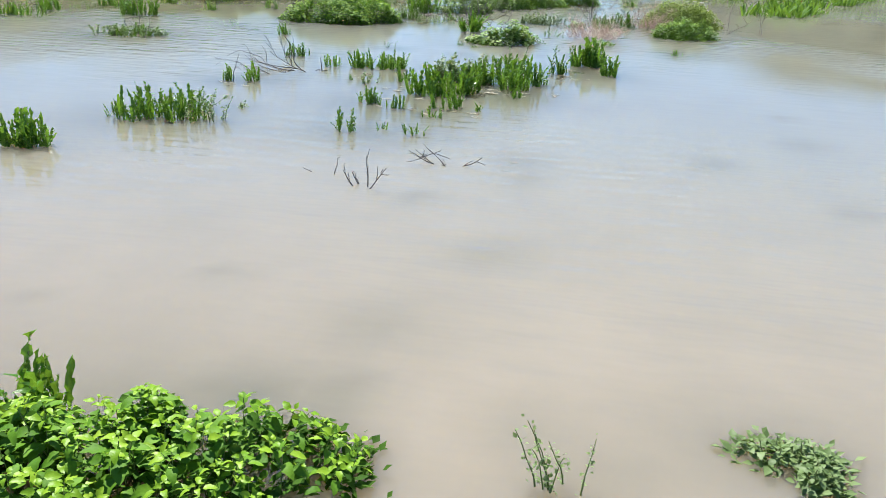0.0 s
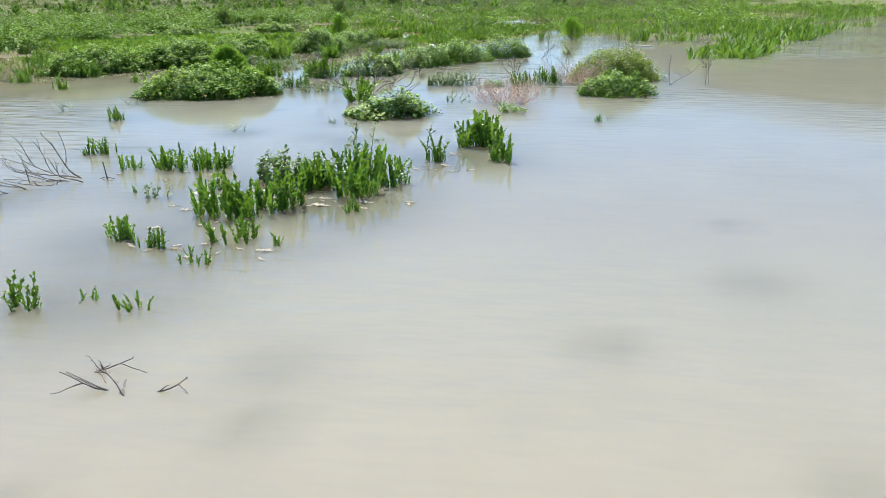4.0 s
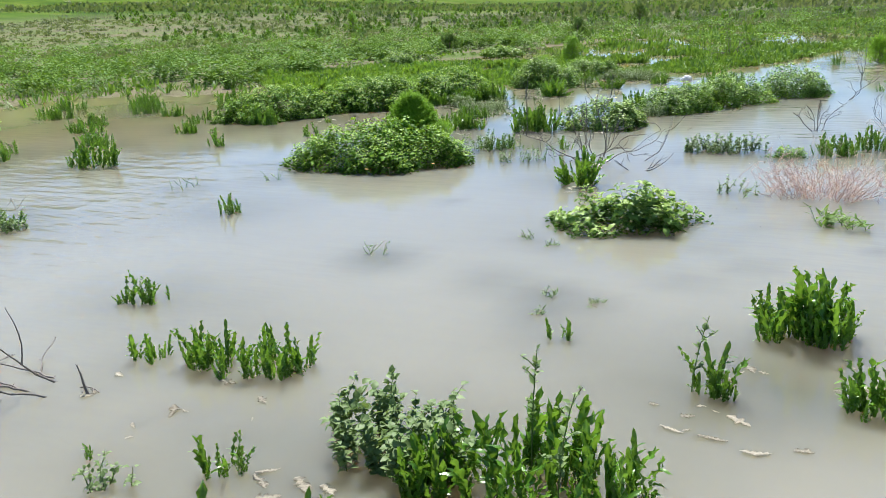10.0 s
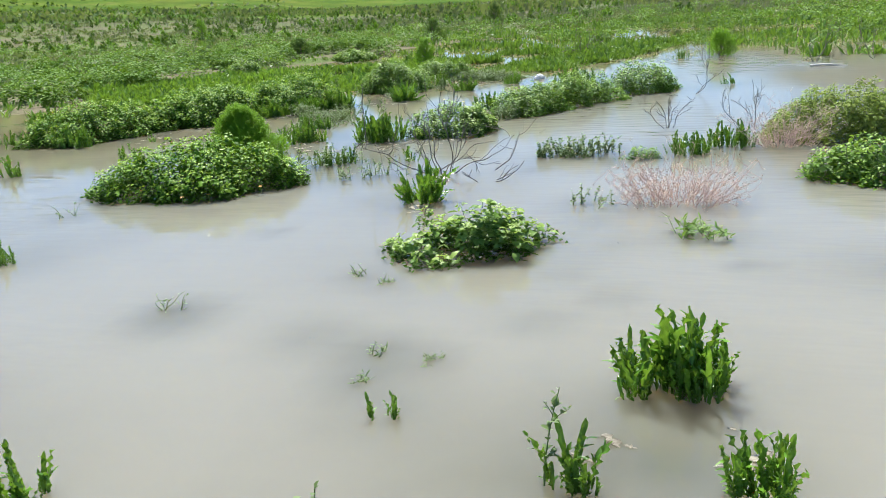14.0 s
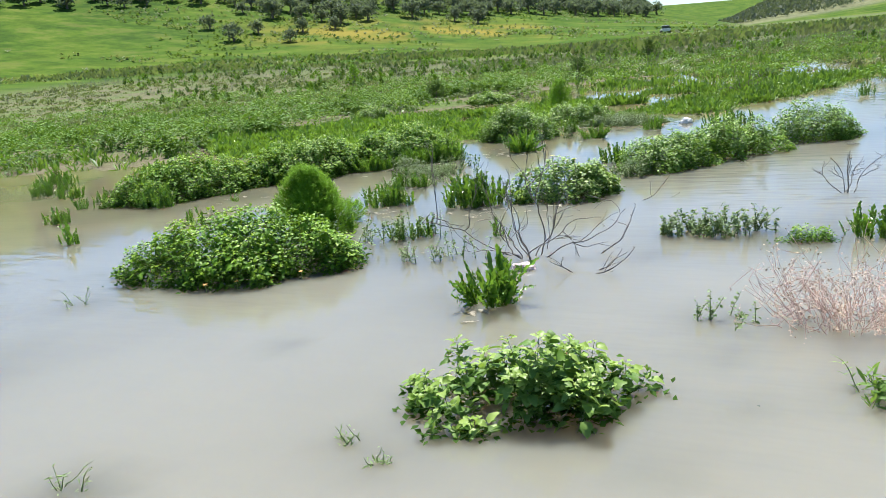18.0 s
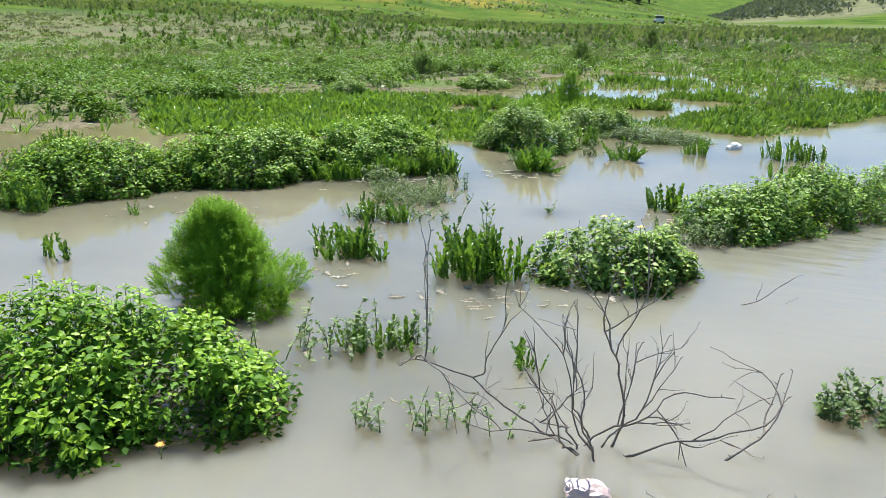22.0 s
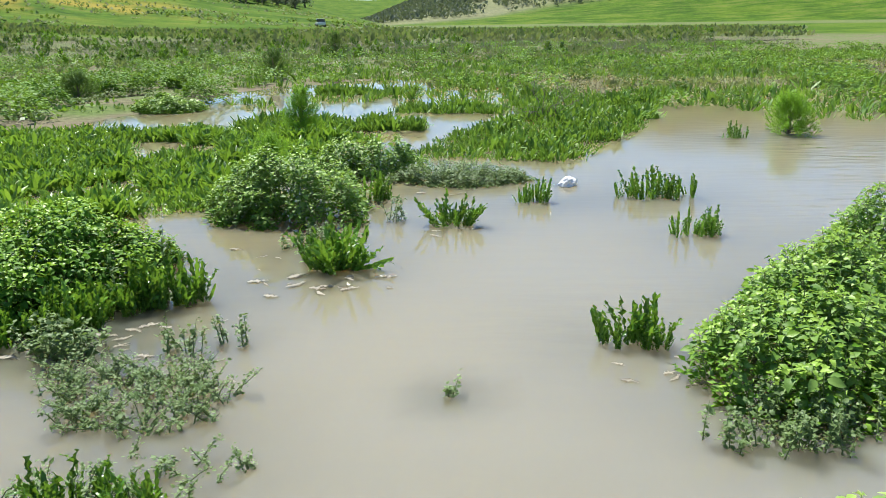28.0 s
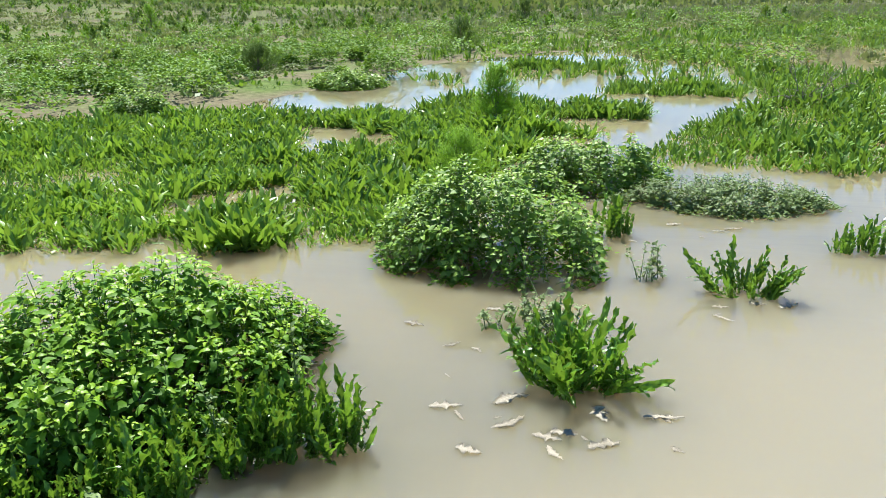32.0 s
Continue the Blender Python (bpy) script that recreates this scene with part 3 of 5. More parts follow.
# ---- plants ----
def blob_points(n, w, d, seed, edge=0.30):
    """Points spread over an uneven oval patch, with r: 0 at the middle, 1 at the rim."""
    g = np.random.default_rng(seed)
    ang, r = g.uniform(0, 2 * np.pi, n), np.sqrt(g.uniform(0, 1, n))
    k = 1 + edge * (2 * lattice(np.cos(ang) * 1.7 + seed, np.sin(ang) * 1.7, seed) - 1)
    return np.cos(ang) * r * k * w / 2, np.sin(ang) * r * k * d / 2, r, g


def dock_clump(x, y, w, d, h, rz=0.0, n=None, label="", seed=None, ragged=0.25, stalk=0, splay=0.0):
    """Curled dock: upright wavy leaves, each a part."""
    seed = int(abs(x * 131 + y * 57) * 10) % 9973 if seed is None else seed
    n = int((n or int(np.clip(14 + 95 * (w * d) ** 0.75, 5, 90))) * 1.05)
    ob = thing("dock_plant", x, y, -0.03, label or "clump of dark green curled dock leaves standing in water", "dock plant", "dock clumps in the flood water", rz=rz)
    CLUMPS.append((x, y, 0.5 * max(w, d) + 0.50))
    px, py, r, g = blob_points(n, w * 0.85, d * 0.85, seed)
    crowns = max(2, n // 8)
    cx, cy = px[:crowns], py[:crowns]
    if splay > 0.3:
        cx, cy = np.zeros(1), np.zeros(1)
    near = np.argmin((px[:, None] - cx) ** 2 + (py[:, None] - cy) ** 2, 1)
    for k in range(n):
        m = 0.95
        bx, by = px[k] * m + cx[near[k]] * (1 - m), py[k] * m + cy[near[k]] * (1 - m)
        yaw = math.atan2(py[k] - cy[near[k]] + g.normal(0, 0.02), px[k] - cx[near[k]] + g.normal(0, 0.02)) + g.normal(0, 0.5)
        length = (h + 0.04) * (g.uniform(0.40, 0.85) if g.uniform() < 0.6 else g.uniform(0.75, 1.1)) * (1.05 - ragged * r[k])
        wide = g.uniform(0.85, 1.2) * (0.95 if length > 0.3 else 1.1)
        leaf = new("shoot", DOCK_MESH[int(g.integers(0, len(DOCK_MESH)))])
        leaf.parent = ob
        rot = Matrix([list(row) for row in turn(yaw, abs(g.normal(0.03, 0.12 + 0.3 * splay)) + (0.05 + 0.65 * splay) * r[k], g.normal(0, 0.5))])
        leaf.matrix_basis = Matrix.Translation((bx, by, 0)) @ rot.to_4x4() @ Matrix.Diagonal((length, length * wide, length, 1))
    for k in range(stalk):
        p = Pile()
        sx, sy = g.uniform(-w, w) * 0.3, g.uniform(-d, d) * 0.3
        lx, ly, hh = g.normal(0, 0.08), g.normal(0, 0.08), h * g.uniform(1.25, 1.7)
        ts = np.linspace(0, 1, 6)
        pts = np.stack([sx + lx * ts ** 2, sy + ly * ts ** 2, hh * ts], -1)
        p.tube(pts, 0.0048 * (1.1 - 0.7 * ts), 4)
        for q in range(6):
            ti = g.uniform(0.35, 0.95)
            b0 = np.array([sx + lx * ti ** 2, sy + ly * ti ** 2, hh * ti])
            ya = g.uniform(0, 6.28)
            b1 = b0 + np.array([math.cos(ya) * 0.06, math.sin(ya) * 0.06, 0.05]) * g.uniform(0.6, 1.3)
            p.tube([b0, (b0 + b1) / 2 + (0, 0, 0.008), b1], [0.003, 0.0025, 0.0015], 3)
            p.many(OVAL_TPL[1], turn(g.uniform(0, 6.28, 6), g.uniform(0.2, 1.4, 6)), b0 + (b1 - b0) * g.uniform(0.4, 1.05, (6, 1)), g.uniform(0.012, 0.03, 6))
        kk = int(14 * hh / 0.4)
        tt = g.uniform(0.3, 1.0, kk)
        pos = np.stack([sx + lx * tt ** 2, sy + ly * tt ** 2, hh * tt], -1)
        p.many(OVAL_TPL[0], turn(g.uniform(0, 6.28, kk), g.uniform(0.4, 1.1, kk)), pos, g.uniform(0.02, 0.05, kk))
        part("flower_stalk", p.mesh("flower_stalk", M_HERB), ob, "thin branching green flower stalk")
    return ob


STEM_T = (np.array([[-.5, -.3, 0], [.5, -.3, 0], [0, .6, 0], [-.3, -.2, 1], [.3, -.2, 1], [0, .35, 1]]), np.array([[0, 1, 4, 3], [1, 2, 5, 4], [2, 0, 3, 5]]))


def leafy_shoot(k, templates, size, pairs, gap, old, young, side=0):
    """One leafy stem, its tip at the origin: paired leaves, large and dark below, small and pale at the tip."""
    g = np.random.default_rng(500 + 17 * k)
    stem, tips, leaves = Pile(), Pile(), Pile()
    bend = g.normal(0, 0.10, 2)

    def at(z):
        return np.array([bend[0] * z * z / 0.16, bend[1] * z * z / 0.16, z])

    zs = np.linspace(0, -0.62, 5)
    stem.tube(np.array([at(z) for z in zs]), np.linspace(0.0018, 0.0045, 5), 3)
    z, a = 0.0, g.uniform(0, 6.28)
    for c in range(pairs):
        grow = min(1.0, 0.42 + 0.17 * c) * (1.0 if c < pairs - 3 else 0.85)
        for s in (0, 1):
            if c > 3 and g.uniform() < 0.15:
                continue
            yaw = a + s * math.pi + g.normal(0, 0.3)
            sz = size * grow * g.uniform(0.75, 1.15)
            pet = 0.25 * sz + 0.006 * c
            base = at(z) + np.array([math.cos(yaw) * pet, math.sin(yaw) * pet, 0.10 * pet])
            tilt = np.clip((1.02 + 0.10 * c) + g.normal(0, 0.22), 0.45, 1.85)
            (tips if c < 3 else leaves).many(templates[int(g.integers(0, len(templates)))], turn(np.array([yaw]), np.array([tilt]), g.normal(0, 0.3, 1)), base[None], np.array([sz]))
            if c > 1 and side > 1:
                stem.tube([at(z), base], [0.0015, 0.001], 3)
        z -= gap * (0.35 + 0.16 * c if c < 4 else 1.0) * g.uniform(0.8, 1.2)
        a += math.pi / 2 + g.normal(0, 0.25)
    for q in range(side):
        yaw, zz = g.uniform(0, 6.28), -g.uniform(0.05, 0.3)
        tip = at(zz) + np.array([math.cos(yaw), math.sin(yaw), 0.6]) * g.uniform(0.05, 0.09)
        stem.tube([at(zz), tip], [0.002, 0.0012], 3)
        for c in range(5):
            ya = c * 2.4 + q
            (tips if c < 2 else leaves).many(templates[c % len(templates)], turn(np.array([ya]), g.uniform(0.5, 1.3, 1)), tip[None] - (0, 0, 0.012 * c), size * g.uniform(0.45, 0.8, 1))
    piles = (stem, leaves, tips)
    base, vs, fs, tags = 0, [], {}, {}
    for slot, p in enumerate(piles):
        for f in p.f:
            fs.setdefault(f, []).append(np.concatenate(p.f[f]) + base)
            tags.setdefault(f, []).append(np.full(len(fs[f][-1]), slot))
        vs.append(np.concatenate(p.v))
        base += p.n
    me = mesh_from("leafy_stem", np.concatenate(vs), [np.concatenate(q) for q in fs.values()], M_STEM, True)
    me.materials.append(old)
    me.materials.append(young)
    me.polygons.foreach_set("material_index", np.concatenate([np.concatenate(q) for q in tags.values()]).astype(np.int32))
    me.update()
    return me


SHOOTS = {
    "nettle": [leafy_shoot(k, TOOTH_SLIM, 0.070, 9, 0.031, M_NETTLE, M_NETTLE_TIP, 1) for k in range(7)],
    "cockle": [leafy_shoot(20 + k, TOOTH_TPL, 0.088, 8, 0.042, M_COCKLE, M_COCKLE_TIP, 2) for k in range(7)],
    "pale": [leafy_shoot(40 + k, NETTLE_TPL, 0.070, 9, 0.032, M_COCKLE, M_PALE_TIP, 2) for k in range(6)],
    "yellow": [leafy_shoot(60 + k, NETTLE_TPL, 0.060, 10, 0.032, M_YELLOW, M_YELLOW, 2) for k in range(5)],
    "herb": [leafy_shoot(80 + k, OVAL_TPL, 0.042, 10, 0.024, M_HERB, M_HERB, 2) for k in range(5)],
}


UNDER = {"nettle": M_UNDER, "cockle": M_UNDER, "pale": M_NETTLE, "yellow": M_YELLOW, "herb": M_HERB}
LEAFLET = [(np.array([[0, 0, 0], [0.02, -0.28, 0.45], [0.16, 0, 1.0], [0.02, 0.28, 0.45], [0.12, 0, 0.5]]), np.array([[0, 4, 2, 1], [0, 3, 2, 4]])), (np.array([[0, 0, 0], [-0.02, -0.34, 0.4], [0.3, 0, 0.92], [-0.02, 0.34, 0.4], [0.16, 0, 0.45]]), np.array([[0, 4, 2, 1], [0, 3, 2, 4]]))]


def leafy_mound(x, y, w, d, h, rz=0.0, kind="nettle", density=95, name="nettle_mound",
                label="dense mound of bright green toothed nettle leaves", category="plant mound", seed=None, edge=0.3, skirt=0.0, group="leafy mounds in the flood water", flat=0.65, scale=1.0):
    """A mound of leafy stems, each a part; the tallest stand at its middle."""
    seed = int(abs(x * 91 + y * 37) * 10) % 9973 if seed is None else seed
    n = int(w * d * 0.785 * density)
    ob = thing(name, x, y, 0.0, label, category, group, rz=rz)
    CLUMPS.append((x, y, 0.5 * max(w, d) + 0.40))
    px, py, r, g = blob_points(n, w, d, seed, edge)
    rough = fbm(px * 3.0 + seed, py * 3.0, seed, 3)
    top = h * np.clip(1 - r ** 2.4, 0, 1) ** flat * (0.55 + 0.60 * rough) + h * 0.22 * g.uniform(-1, 1, n) * (1 - 0.8 * r * r) + 0.04
    top = np.clip(top, 0.035 + skirt * g.uniform(0, 1, n), h * 1.12)
    pool = SHOOTS[kind]
    for k in range(n):
        stem = new("leafy_stem", pool[int(g.integers(0, len(pool)))])
        stem.parent = ob
        lean = abs(g.normal(0.06, 0.10)) + 0.30 * r[k] ** 2
        rot = Matrix([list(row) for row in turn(math.atan2(py[k], px[k]) + g.normal(0, 0.5), lean, g.uniform(0, 6.28))])
        s = g.uniform(0.75, 1.2) * scale
        stem.matrix_basis = Matrix.Translation((px[k], py[k], top[k])) @ rot.to_4x4() @ Matrix.Diagonal((s, s, s, 1))
    # inner fill; where UNDER gives M_UNDER, its dark green paints in the shade
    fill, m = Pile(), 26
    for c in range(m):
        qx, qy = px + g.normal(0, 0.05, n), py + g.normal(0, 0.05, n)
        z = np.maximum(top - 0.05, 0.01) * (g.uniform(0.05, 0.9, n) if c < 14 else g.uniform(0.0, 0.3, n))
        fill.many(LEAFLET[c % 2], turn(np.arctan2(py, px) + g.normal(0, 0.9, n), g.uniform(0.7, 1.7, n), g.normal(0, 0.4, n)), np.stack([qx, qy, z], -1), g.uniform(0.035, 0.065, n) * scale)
    tagged(part("lower_foliage", fill.mesh("lower_foliage", UNDER[kind]), ob, "leaves low on the stems, mostly coloured dark for inner shade"), kind="stuff")
    return ob


def herb_patch(x, y, w, d, h, rz=0.0, n=24, material=None, leaf=0.045, name="marsh_herb", label="sparse grey-green marsh herb with thin branching stems", seed=None, dense=20, lean=0.35, templates=None):
    """Loose thin stems with small leaves."""
    seed = int(abs(x * 71 + y * 43) * 10) % 9973 if seed is None else seed
    ob = thing(name, x, y, -0.02, label, "herb", "loose herbs in the water", rz=rz)
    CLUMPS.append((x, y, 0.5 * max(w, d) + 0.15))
    px, py, r, g = blob_points(n, w, d, seed)
    stems, leaves = Pile(), Pile()
    if templates is None:
        templates, leaf, dense = OVAL_TPL, leaf * 0.62, int(dense * 1.5)
    for k in range(n):
        hh, yaw, ln = h * g.uniform(0.45, 1.05), g.uniform(0, 6.28), abs(g.normal(lean, 0.2))
        t = np.linspace(0, 1, 6)
        off = ln * hh * t ** 1.5
        pts = np.stack([px[k] + np.cos(yaw) * off, py[k] + np.sin(yaw) * off, hh * t * math.cos(ln * 0.5) + 0.01 * np.sin(t * 9 + k)], -1)
        stems.tube(pts, 0.0045 * (1.15 - 0.8 * t), 3)
        m = dense
        tt = g.uniform(0.12, 1.0, m)
        pos = np.stack([np.interp(tt, t, pts[:, c]) for c in range(3)], -1) + g.normal(0, 0.012, (m, 3))
        pos[:, 2] = np.maximum(pos[:, 2], 0.025)
        leaves.many(templates[k % len(templates)], turn(g.uniform(0, 6.28, m), g.uniform(0.5, 1.6, m), g.normal(0, 0.4, m)), pos, leaf * g.uniform(0.5, 1.3, m))
    tagged(part("stem_tangle", stems.mesh("stem_tangle", M_STEM), ob, "thin wiry stems"), kind="stuff")
    tagged(part("foliage", leaves.mesh("foliage", material or M_HERB, True), ob), kind="stuff")
    return ob


def spray_template(n, seed):
    """A feathery twig: a thin curved stem with many thread-like leaflets."""
    g = np.random.default_rng(seed)
    v, f = [], []
    for k in range(n):
        t = (k + 1) / n
        yaw, up = k * 2.4 + g.normal(0, 0.4), g.uniform(0.35, 0.8)
        ln = 0.50 * (1.05 - 0.62 * t) * g.uniform(0.75, 1.15)
        b = np.array([0.15 * t * t, 0, t * 0.85])
        dv = np.array([math.cos(yaw) * (1 - up * .5), math.sin(yaw) * (1 - up * .5), up]) * ln
        s = np.array([-math.sin(yaw), math.cos(yaw), 0.3]) * 0.020
        i = len(v)
        v += [b - s, b + s, b + dv + s * 0.3 + (0, 0, -0.04), b + dv - s * 0.3 + (0, 0, -0.04)]
        f.append((i, i + 1, i + 2, i + 3))
    i = len(v)
    v += [np.array([-0.008, 0, 0]), np.array([0.008, 0, 0]), np.array([0.156, 0, 0.85]), np.array([0.144, 0, 0.85])]
    f.append((i, i + 1, i + 2, i + 3))
    return np.array(v), np.array(f)


SPRAY = [spray_template(18, s) for s in (1, 2, 3)]


def feathery_bush(x, y, w, h, rz=0.0, n=900, material=None, size=0.16, label="bright green feathery bush standing in water", name="feathery_bush", top=0.62, seed=4, z=-0.04):
    """Bushy cone of fine sprays on short limbs, in lobes."""
    ob = thing(name, x, y, z, label, "bush", rz=rz)
    g = np.random.default_rng(seed)
    trunk, crown = Pile(), Pile()
    t = np.linspace(0, 1, 6)
    trunk.tube(np.stack([0.03 * np.sin(3 * t), 0.02 * t, h * 0.75 * t], -1), 0.025 * w * (1.15 - t), 6)
    lobes = 24
    la, lz = np.arange(lobes) * 2.4 + g.normal(0, 0.3, lobes), np.linspace(0.05, 0.88, lobes)
    lr = (1.02 - lz) ** 0.95 * 0.5 * w * 0.90 * g.uniform(0.5, 1.25, lobes)
    cen = np.stack([np.cos(la) * lr, np.sin(la) * lr, lz * h], -1)
    for c in cen:
        s = np.linspace(0, 1, 4)[:, None]
        trunk.tube(np.array([0, 0, c[2] * 0.35]) * (1 - s) + c * s, 0.012 * w * (1.1 - s[:, 0]), 4)
    part("trunk", trunk.mesh("trunk", M_BARK), ob, "thin woody stems")
    which = g.integers(0, lobes + 3, n)
    for k in range(lobes + 3):
        sel = which == k
        m = int(sel.sum())
        if not m:
            continue
        if k < lobes:
            c, rad = cen[k], w * (0.09 + 0.11 * (1 - lz[k]))
        else:
            c, rad = np.array([0, 0, h * (0.30 + 0.18 * (k - lobes))]), w * (0.29 - 0.075 * (k - lobes))
        d = g.normal(0, 1, (m, 3))
        d /= np.linalg.norm(d, axis=1)[:, None]
        d[:, 2] = d[:, 2] * 0.8 + 0.1
        rr = rad * g.uniform(0.5, 1.05, m) ** 0.5
        pos = c + d * rr[:, None] * np.array([1, 1, 0.9])
        pos[:, 2] = np.maximum(pos[:, 2], 0.05)
        yaw = np.arctan2(pos[:, 1], pos[:, 0]) + g.normal(0, 0.5, m)
        tilt = np.clip(0.25 + 0.9 * (1 - pos[:, 2] / h) + g.normal(0, 0.25, m), 0, 1.5)
        crown.many(SPRAY[k % 3], turn(yaw, tilt, g.uniform(0, 6.28, m)), pos, size * g.uniform(0.6, 1.2, m))
    part("crown", crown.mesh("crown", material or M_FEATHER), ob)
    return ob


def twig(p, start, yaw, tilt, length, radius, g, depth, crook=1.0):
    """A crooked tapering branch with side twigs."""
    k = max(4, int(length / 0.06))
    pts, a, b = [np.array(start, float)], yaw, tilt
    for _ in range(k):
        a, b = a + g.normal(0, 0.48) * crook, b + g.normal(0, 0.25) * crook
        pts.append(pts[-1] + length / k * np.array([math.cos(a) * math.sin(b), math.sin(a) * math.sin(b), math.cos(b)]))
    pts = np.array(pts)
    pts[:, 2] = np.maximum(pts[:, 2], -0.03)
    p.tube(pts, radius * np.linspace(1, 0.35, len(pts)), 5)
    for i in range(1, len(pts)):
        s = g.choice([-1, 1])
        st = np.array([math.cos(a + 1.6 * s), math.sin(a + 1.6 * s), 0.6]) * g.uniform(0.006, 0.02)
        p.tube([pts[i], pts[i] + st * 0.6, pts[i] + st], [radius * 0.5, radius * 0.4, radius * 0.15], 3)
    if depth > 0:
        for _ in range(int(g.integers(2, 4))):
            i = int(g.integers(len(pts) // 3, len(pts) - 1))
            twig(p, pts[i], a + g.choice([-1, 1]) * g.uniform(0.4, 1.0), b + g.normal(0, 0.35), length * g.uniform(0.3, 0.6), radius * 0.6, g, depth - 1, crook)


def dead_shrub(x, y, branches, seed=1, label="bare dead grey shrub with crooked twigs in water", name="dead_shrub", radius=0.012, depth=2):
    """branches: (yaw degrees, tilt degrees from upright, length)."""
    ob = thing(name, x, y, -0.04, label, "dead shrub")
    g = np.random.default_rng(seed)
    for yaw, tilt, length in branches:
        p = Pile()
        twig(p, (g.normal(0, 0.04), g.normal(0, 0.04), 0), radians(yaw), radians(tilt), length, radius * (0.6 + 0.4 * length), g, depth, 0.8 if name == "dead_shrub" else 0.5)
        part("branch", p.mesh("branch", M_TWIG), ob)
    return ob


def dry_bush(x, y, w, d, h, n=170, rz=0.0, seed=5):
    """Dry pinkish stems with small seed heads, half drowned."""
    ob = thing("dry_bush", x, y, -0.03, "dry pinkish brown bush of thin dead stems in water", "dry bush", rz=rz)
    px, py, r, g = blob_points(n, w * 0.55, d * 0.6, seed)
    stems, heads = Pile(), Pile()
    for k in range(n):
        yaw = math.atan2(py[k] / d, px[k] / w) + g.normal(0, 0.5)
        ln, tilt = h * g.uniform(0.6, 1.25), abs(g.normal(0.35, 0.3)) + 0.5 * r[k]
        t = np.linspace(0, 1, 5)
        lx = np.stack([px[k] + np.cos(yaw) * np.sin(tilt) * ln * t ** 1.2, py[k] + np.sin(yaw) * np.sin(tilt) * ln * t ** 1.2, np.cos(tilt * 0.9) * ln * t], -1)
        lx += g.normal(0, 0.013, lx.shape)
        stems.tube(lx, 0.0026 * (1.2 - 0.8 * t), 3)
        for q in range(5):
            i = int(g.integers(1, 5))
            e = lx[i] + g.normal(0, 0.08, 3) + (0, 0, 0.03)
            stems.tube([lx[i], (lx[i] + e) / 2 + g.normal(0, .005, 3), e], [0.002, 0.0017, 0.001], 3)
            m = 4
            heads.many(OVAL_TPL[0], turn(g.uniform(0, 6.28, m), g.uniform(0.2, 1.4, m)), e + g.normal(0, 0.014, (m, 3)), g.uniform(0.008, 0.02, m))
    tagged(part("stem_tangle", stems.mesh("stem_tangle", M_PINK), ob, "thin dry pinkish stems"), kind="stuff")
    tagged(part("dry_seed", heads.mesh("dry_seed", M_SEED), ob, "brown shrivelled seed heads"), kind="stuff")
    return ob


DEAD_MESH = []
for k in range(6):
    gk = np.random.default_rng(30 + k)
    rows = 12
    dv, df = strip(rows, lambda t: 0.02 + (0.16, 0.10, 0.22)[k % 3] * math.sin(math.pi * min(1, 0.04 + t * 0.94) ** 0.8), 0.0, 0.0, 0.0, 11 + k, k)
    curve = 0.10 * np.sin(3.0 * dv[:, 2] + k) * (1 - k % 2)
    flat = np.stack([dv[:, 2] - 0.5 + 0.03 * gk.normal(0, 1, len(dv)), dv[:, 1] * np.clip(1 + 0.5 * gk.normal(0, 1, len(dv)), 0.3, 2) + curve, 0.06 * gk.uniform(0, 1, len(dv))], -1)
    low = np.concatenate([flat + (0, 0, 0.008), flat])
    nq = len(dv)
    rim = []
    for i in range(rows):
        for c in (0, 2):
            a, b = i * 3 + c, (i + 1) * 3 + c
            rim.append((a, b, b + nq, a + nq))
    DEAD_MESH.append(mesh_from("dead_leaf", low, [np.concatenate([df, df[:, ::-1] + nq, np.array(rim)])], M_DEAD))


def dead_leaf(x, y, length, rz, k):
    ob = new("dead_leaf", DEAD_MESH[k % 6])
    ob.matrix_basis = pose(x, y, 0.004, 0, 0, rz) @ Matrix.Diagonal((length, length, length, 1))
    return tagged(ob, "pale withered dock leaf floating on the water", "dead leaf", "withered leaves afloat")


def sunken_plant(x, y, w, seed=0, tip=0.0):
    """A drowned herb just below the surface."""
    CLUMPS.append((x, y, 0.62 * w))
    ob = thing("sunken_plant", x, y, -0.10, "drowned weed showing faintly under murky water", "drowned plant", "drowned weeds")
    px, py, r, g = blob_points(int(60 + 160 * w), w, w * 0.6, 50 + seed)
    p = Pile()
    n = len(px)
    p.many(BROAD_TPL[0], turn(g.uniform(0, 6.28, n), g.uniform(1.4, 1.75, n)), np.stack([px, py, 0.02 + 0.04 * (1 - r) + tip * g.uniform(0, 1, n)], -1), g.uniform(0.04, 0.10, n))
    part("foliage", p.mesh("foliage", M_SUNK, True), ob)
    return ob


# ---- the drowned shore where the walk begins ----
leafy_mound(-0.42, -7.40, 2.15, 0.85, 0.32, 14, name="nettle_bank", label="dense bank of bright green nettles at the water's edge")
dock_clump(-0.78, -7.05, 0.34, 0.14, 0.42, 15, n=9, label="broad dock leaves rising above the nettle bank")
herb_patch(1.43, -6.95, 0.34, 0.14, 0.32, n=7, dense=16, leaf=0.03)
leafy_mound(2.3, -6.55, 0.42, 0.30, 0.08, kind="herb", density=170, name="drowning_plant", label="small half-drowned plant with dull green leaves")
dock_clump(-3.78, -3.30, 0.55, 0.3, 0.34, 20)
dock_clump(-3.27, -1.89, 1.25, 0.5, 0.36, 21, n=46)
herb_patch(-2.75, -1.75, 0.5, 0.3, 0.32, n=9)
herb_patch(-2.68, -1.06, 0.18, 0.12, 0.12, n=4, dense=8)

